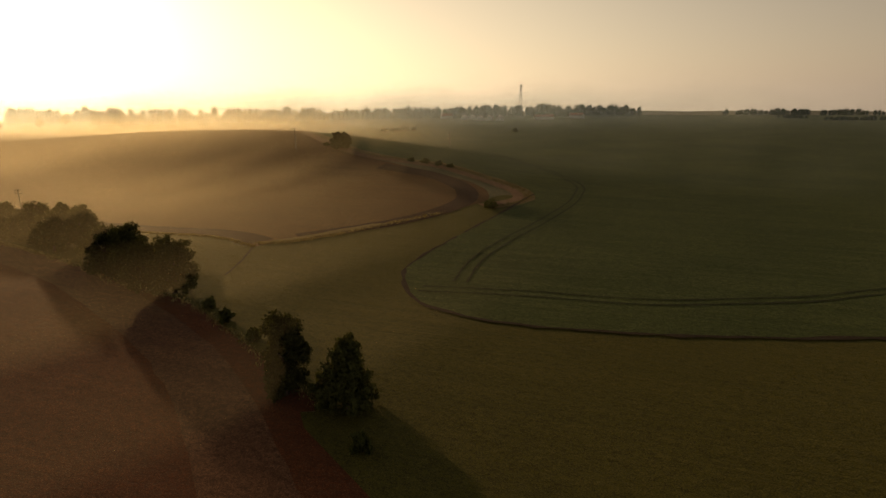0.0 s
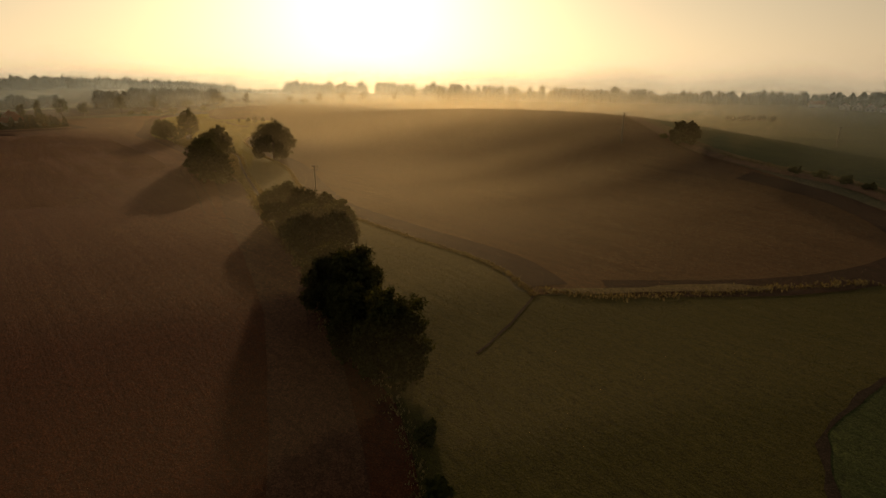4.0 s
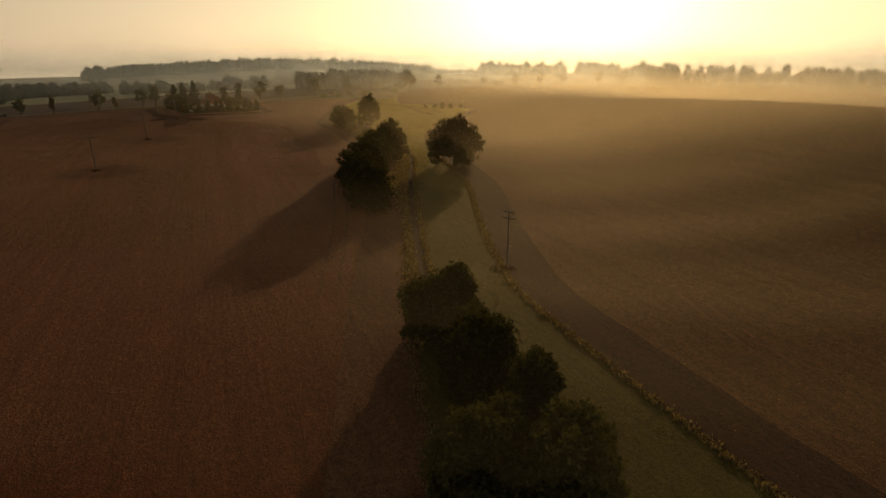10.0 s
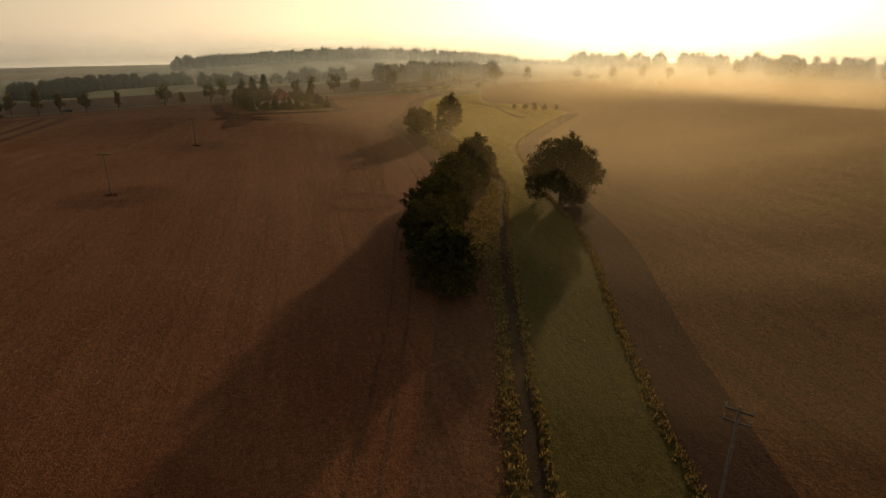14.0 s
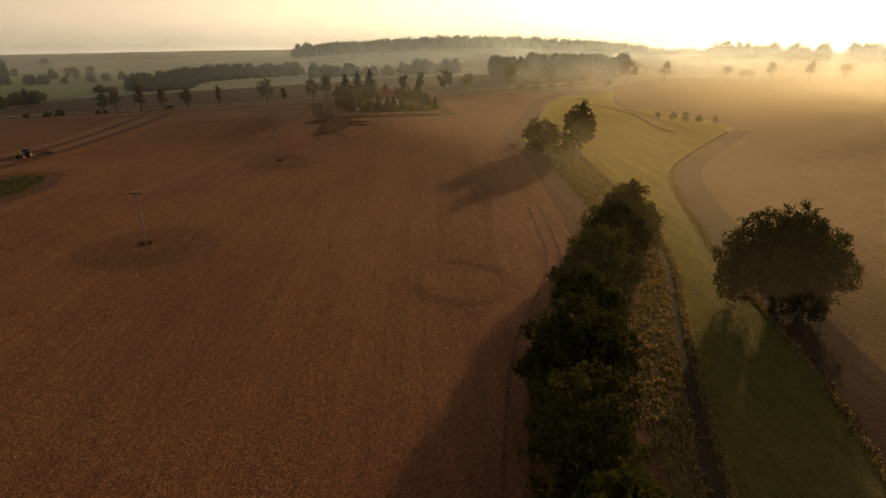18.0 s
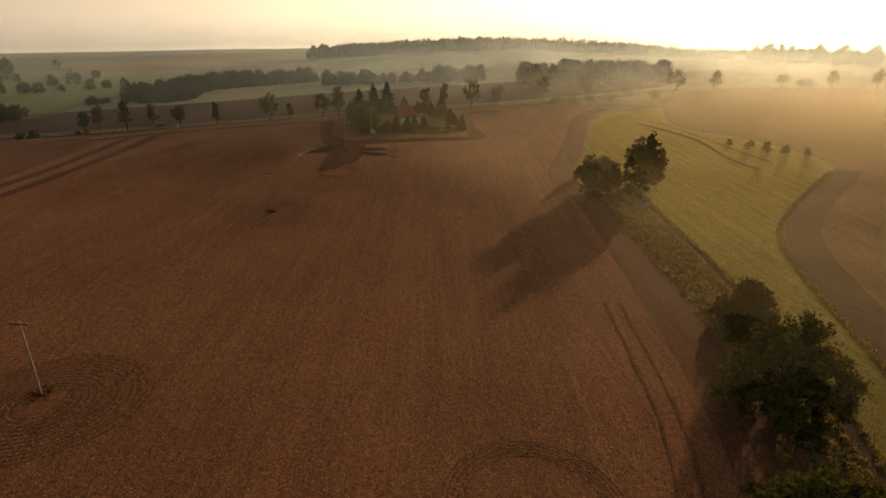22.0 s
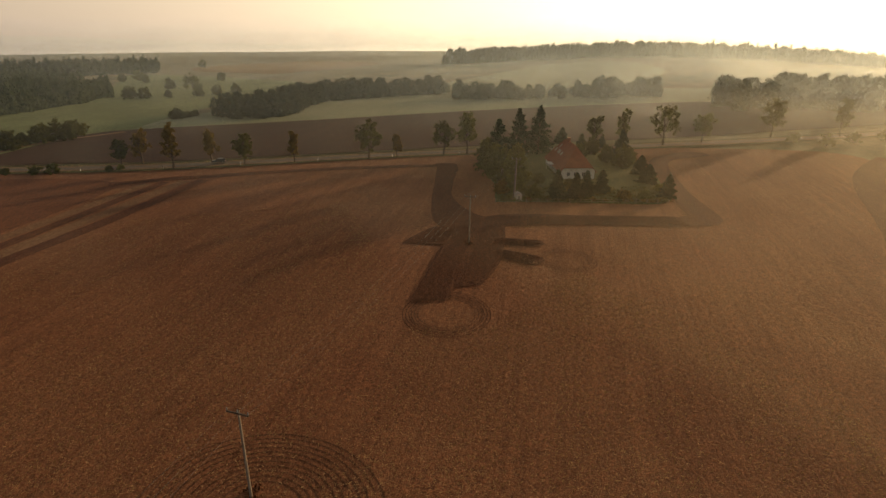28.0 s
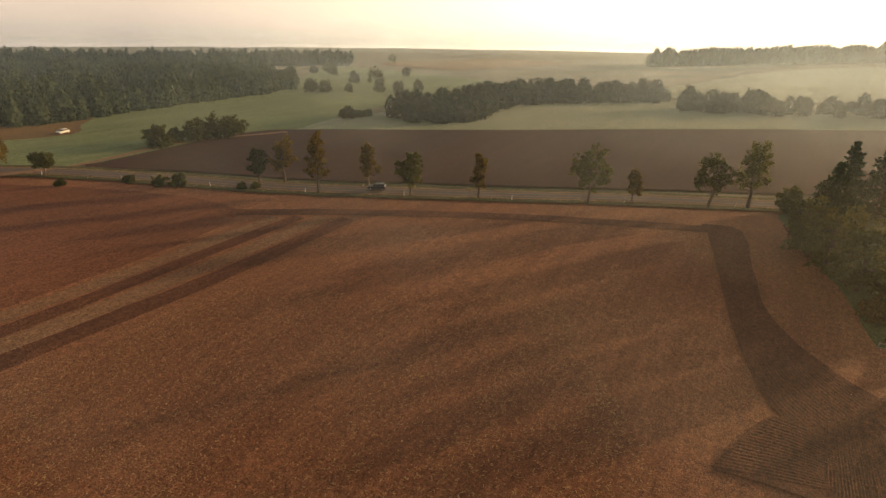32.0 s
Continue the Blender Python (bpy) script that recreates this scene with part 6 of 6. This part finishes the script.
def lattice_mast(x, y, h):
    ob = thing("radio_mast", x, y, "tall steel lattice radio mast above the village", "radio mast")
    def half(z):
        return 3.0 * (1 - z / h) + 0.7 * z / h
    for sx_, sy_ in ((-1, -1), (1, -1), (1, 1), (-1, 1)):
        part("leg", mesh_of("leg", *tube([(sx_ * half(0), sy_ * half(0), -1), (sx_ * half(h / 2), sy_ * half(h / 2), h / 2), (sx_ * half(h), sy_ * half(h), h)], [0.16, 0.14, 0.12], 6), M_MAST), ob)
    n = 12
    for i in range(n):
        z0, z1 = h * i / n, h * (i + 1) / n
        a, b = half(z0), half(z1)
        ring = [(-1, -1), (1, -1), (1, 1), (-1, 1)]
        pieces = []
        for (p, q), (r, s) in zip(ring, ring[1:] + ring[:1]):
            pieces.append(tube([(p * a, q * a, z0), (r * b, s * b, z1)], [0.07, 0.07], 4))
            pieces.append(tube([(p * b, q * b, z1), (r * b, s * b, z1)], [0.07, 0.07], 4))
        part("bracing", mesh_of("bracing", *join(pieces), M_MAST), ob)
    for k, (u, v) in enumerate(((1.3, 0), (-0.8, 1.1), (-0.8, -1.1))):
        boxes("antenna", [(u - 0.25, u + 0.25, v - 0.25, v + 0.25, h - 3, h)], M_MAST, ob, "", 0.03)
        boxes("antenna", [(u - 0.3, u + 0.3, v - 0.3, v + 0.3, h - 8, h - 6)], M_MAST, ob, "", 0.03)
    boxes("platform", [(-1.5, 1.5, -1.5, 1.5, h - 3.4, h - 3.2)], M_MAST, ob)
    return ob


lattice_mast(-129, 773, 46)


# ---------------------------------------------------------------- tufts and leaves on the ground
def tufts(name, spots, height, blades, seed, mat, label, spread=0.35):
    """Upright blades in clumps at the given places."""
    rng = np.random.default_rng(seed)
    spots = np.asarray(spots)
    n = len(spots)
    hs = height * rng.uniform(0.5, 1.3, n)
    c = np.repeat(spots, blades, 0) + rng.normal(0, spread, (n * blades, 2))
    h = np.repeat(hs, blades) * rng.uniform(0.6, 1.1, n * blades)
    z = ground_z(c[:, 0], c[:, 1]) + 0.08
    a = rng.uniform(0, 2 * math.pi, n * blades)
    w = 0.12 * h + 0.035
    dx, dy = np.cos(a) * w, np.sin(a) * w
    lx, ly = rng.normal(0, 0.3, n * blades) * h, rng.normal(0, 0.3, n * blades) * h
    base = np.column_stack([c, z])
    v = np.stack([base + np.column_stack([-dx, -dy, 0 * h]), base + np.column_stack([dx, dy, 0 * h]), base + np.column_stack([lx + dx * 0.7, ly + dy * 0.7, h]), base + np.column_stack([lx - dx * 0.6, ly - dy * 0.6, h * 0.9])], 1).reshape(-1, 3)
    ob = new(name, mesh_of(name, v, np.arange(len(v)).reshape(-1, 4), mat))
    return tagged(ob, label, "grass", kind="stuff")


def along(line, n, side, seed):
    c = resample(smooth_line(line, 2.0), n)
    rng = np.random.default_rng(seed)
    return c + rng.normal(0, side, c.shape)


def scattered(outline, n, seed):
    line = smooth_line(list(outline) + [outline[0]], 3.0)[:-1]
    rng = np.random.default_rng(seed)
    lo, hi = line.min(0), line.max(0)
    p = rng.uniform(lo, hi, (n * 6, 2))
    return p[inside(p[:, 0], p[:, 1], line)][:n]


M_BLADE = leaf_material("dry_grass_blades", (0.10, 0.08, 0.034), (0.33, 0.265, 0.125), (1.05, 0.93, 0.55))
# brighter than the short mown blades: backlit glow is put into this colour
M_BLADE2 = leaf_material("sunlit_grass_blades", (0.12, 0.115, 0.022), (0.22, 0.195, 0.04), (1.9, 1.65, 0.42), 0.65)
M_BLADE3 = leaf_material("short_mown_blades", (0.06, 0.062, 0.016), (0.11, 0.10, 0.026), (1.2, 1.1, 0.5), 0.35)
M_CROPLEAF = leaf_material("crop_leaves", (0.07, 0.10, 0.03), (0.12, 0.16, 0.05), (1.1, 1.1, 0.5))
tufts("edge_grass", along(STRIP_R, 1150, 0.2, 1), 0.32, 12, 1, M_BLADE, "pale tufted grass along a field edge", 0.25)
tufts("edge_grass", along(STRIP_L[1:14], 900, 0.4, 2), 0.34, 9, 2, M_BLADE, "tufted grass along the stubble edge")
tufts("ditch_grass", np.concatenate([along([(x, y + 1.25) for x, y in DITCH], 900, 0.2, 3), along([(x, y - 1.2) for x, y in DITCH], 900, 0.25, 4)]), 0.42, 11, 3, M_BLADE, "tall dry grass lining a ditch", 0.18)
tufts("rough_tufts", scattered([(-150, 91.5), (-192, 104.5), (-228, 112.5), (-246, 121.5), (-290, 127.5), (-334, 129.5), (-352, 131), (-362, 139), (-343, 138.5), (-308, 137), (-263, 130), (-234, 120), (-214, 113), (-183, 103), (-154, 94)], 2600, 5), 0.46, 14, 5, M_BLADE, "hummocky rough grass beside a ditch", 0.24)
tufts("meadow_tufts", scattered([(-30, 48), (-64, 68), (-100, 78), (-140, 90), (-214, 116), (-263, 133), (-308, 140), (-345, 142), (-372, 200), (-319, 157), (-255, 137), (-181, 116), (-109, 102), (-73, 98), (-43, 138), (-30, 120), (-36, 92), (-22, 72), (30, 76), (60, 40), (10, 20)], 11000, 6), 0.08, 4, 6, M_BLADE3, "short grass blades over the mown strip", 0.4)
tufts("strip_grass", scattered([(-210, 114), (-263, 133), (-308, 140), (-345, 142), (-366, 147), (-401, 141), (-464, 160), (-505, 200), (-452, 187), (-418, 198), (-372, 199), (-319, 155), (-255, 135)], 17000, 16), 0.13, 3, 16, M_BLADE2, "short sunlit grass over the widening strip", 0.5)
tufts("crop_leaves", scattered([(-34, 92), (-29, 81), (-5, 73.5), (34, 82), (120, 96), (120, 100), (30, 94), (-5, 88), (-20, 96), (-28, 120), (-26, 138)], 7000, 7), 0.1, 4, 7, M_CROPLEAF, "leafy crop plants in the near field", 0.35)
tufts("verge_grass", along([(x + 4.6, y - 2.0) for x, y in ROAD[2:12]], 700, 0.5, 8), 0.4, 4, 8, M_BLADE, "dry grass on the road verge")
tufts("verge_grass", along([(x - 4.6, y + 2.0) for x, y in ROAD[2:12]], 700, 0.5, 9), 0.4, 4, 9, M_BLADE, "dry grass on the road verge")
tufts("garden_plants", scattered([(-432, 58), (-434, 67), (-441, 95), (-456, 97), (-450, 75), (-445, 60)], 900, 10), 0.45, 5, 10, M_BLADE3, "low garden plants and tall grass")
tufts("track_grass", along([(-32.3, 146.8), (-25.3, 155.2), (-24.1, 162.8), (-31.7, 173.5), (-55.7, 190.4), (-76.2, 192.7), (-95.3, 196)], 500, 0.8, 11), 0.4, 5, 11, M_BLADE, "dry grass along a sandy track")
tufts("bank_grass", along([(-74, 100), (-66, 105), (-58, 116), (-50, 128), (-43, 138)], 300, 0.6, 12), 0.4, 5, 12, M_BLADE, "dry grass on a low earth bank")
for k, (x, y) in enumerate(LINE[:3] + [(-152.2, 107.7)]):
    tufts("pole_weeds", along([(x - 0.8, y - 0.8), (x + 0.9, y + 0.7)], 14, 0.35, 20 + k), 0.45, 6, 20 + k, M_RUT, "rough clods and weeds round a pole foot")
tufts("hollow_grass", scattered([(-322, -21), (-324, -16), (-317, -10), (-306, -8), (-298, -10), (-305, -19)], 500, 30), 0.4, 5, 30, M_BLADE3, "tall uncut grass in a small hollow")


# ---------------------------------------------------------------- loose straw and clods on the stubble
def litter(name, corners, n, seed, mat, label, length, lift):
    """Short pieces lying about on the soil, denser in drifts along the rows."""
    rng = np.random.default_rng(seed)
    line = np.asarray(corners, float)
    lo, hi = line.min(0), line.max(0)
    p = rng.uniform(lo, hi, (n * 3, 2))
    drift = 0.55 * np.sin(p[:, 1] * 0.62 + 0.5 * np.sin(p[:, 0] * 0.04)) + 0.5 * np.sin(p[:, 1] * 0.13 + p[:, 0] * 0.021) + 0.35 * np.sin(p[:, 0] * 0.09 + 1.7 * np.sin(p[:, 1] * 0.07))
    p = p[inside(p[:, 0], p[:, 1], line) & (rng.uniform(-1.6, 1.9, len(p)) < drift)][:n]
    a = rng.normal(1.6, 0.9, len(p))
    ln = length * rng.uniform(0.4, 1.3, len(p))
    d = np.column_stack([np.cos(a), np.sin(a)])
    w = np.column_stack([-d[:, 1], d[:, 0]]) * 0.032
    z = ground_z(p[:, 0], p[:, 1]) + lift
    tip = rng.uniform(0.0, 0.16, len(p))
    q = [np.column_stack([p + sl * d * ln[:, None] / 2 + sw * w, z + (tip if sl > 0 else 0)]) for sl, sw in ((-1, -1), (1, -1), (1, 1), (-1, 1))]
    v = np.stack(q, 1).reshape(-1, 3)
    return tagged(new(name, mesh_of(name, v, np.arange(len(v)).reshape(-1, 4), mat)), label, "straw", kind="stuff")


M_STRAWBIT = leaf_material("loose_straw", (0.16, 0.095, 0.045), (0.38, 0.255, 0.13), (1.0, 0.9, 0.6), 0.3)
litter("loose_straw", [(-425, 20), (-405, -22), (-300, -30), (-200, 0), (-180, 60), (-240, 98), (-300, 105), (-370, 105), (-395, 75), (-372, 62), (-370, 48), (-398, 38)], 150000, 61, M_STRAWBIT, "loose straw lying in drifts over the stubble", 0.27, 0.14)
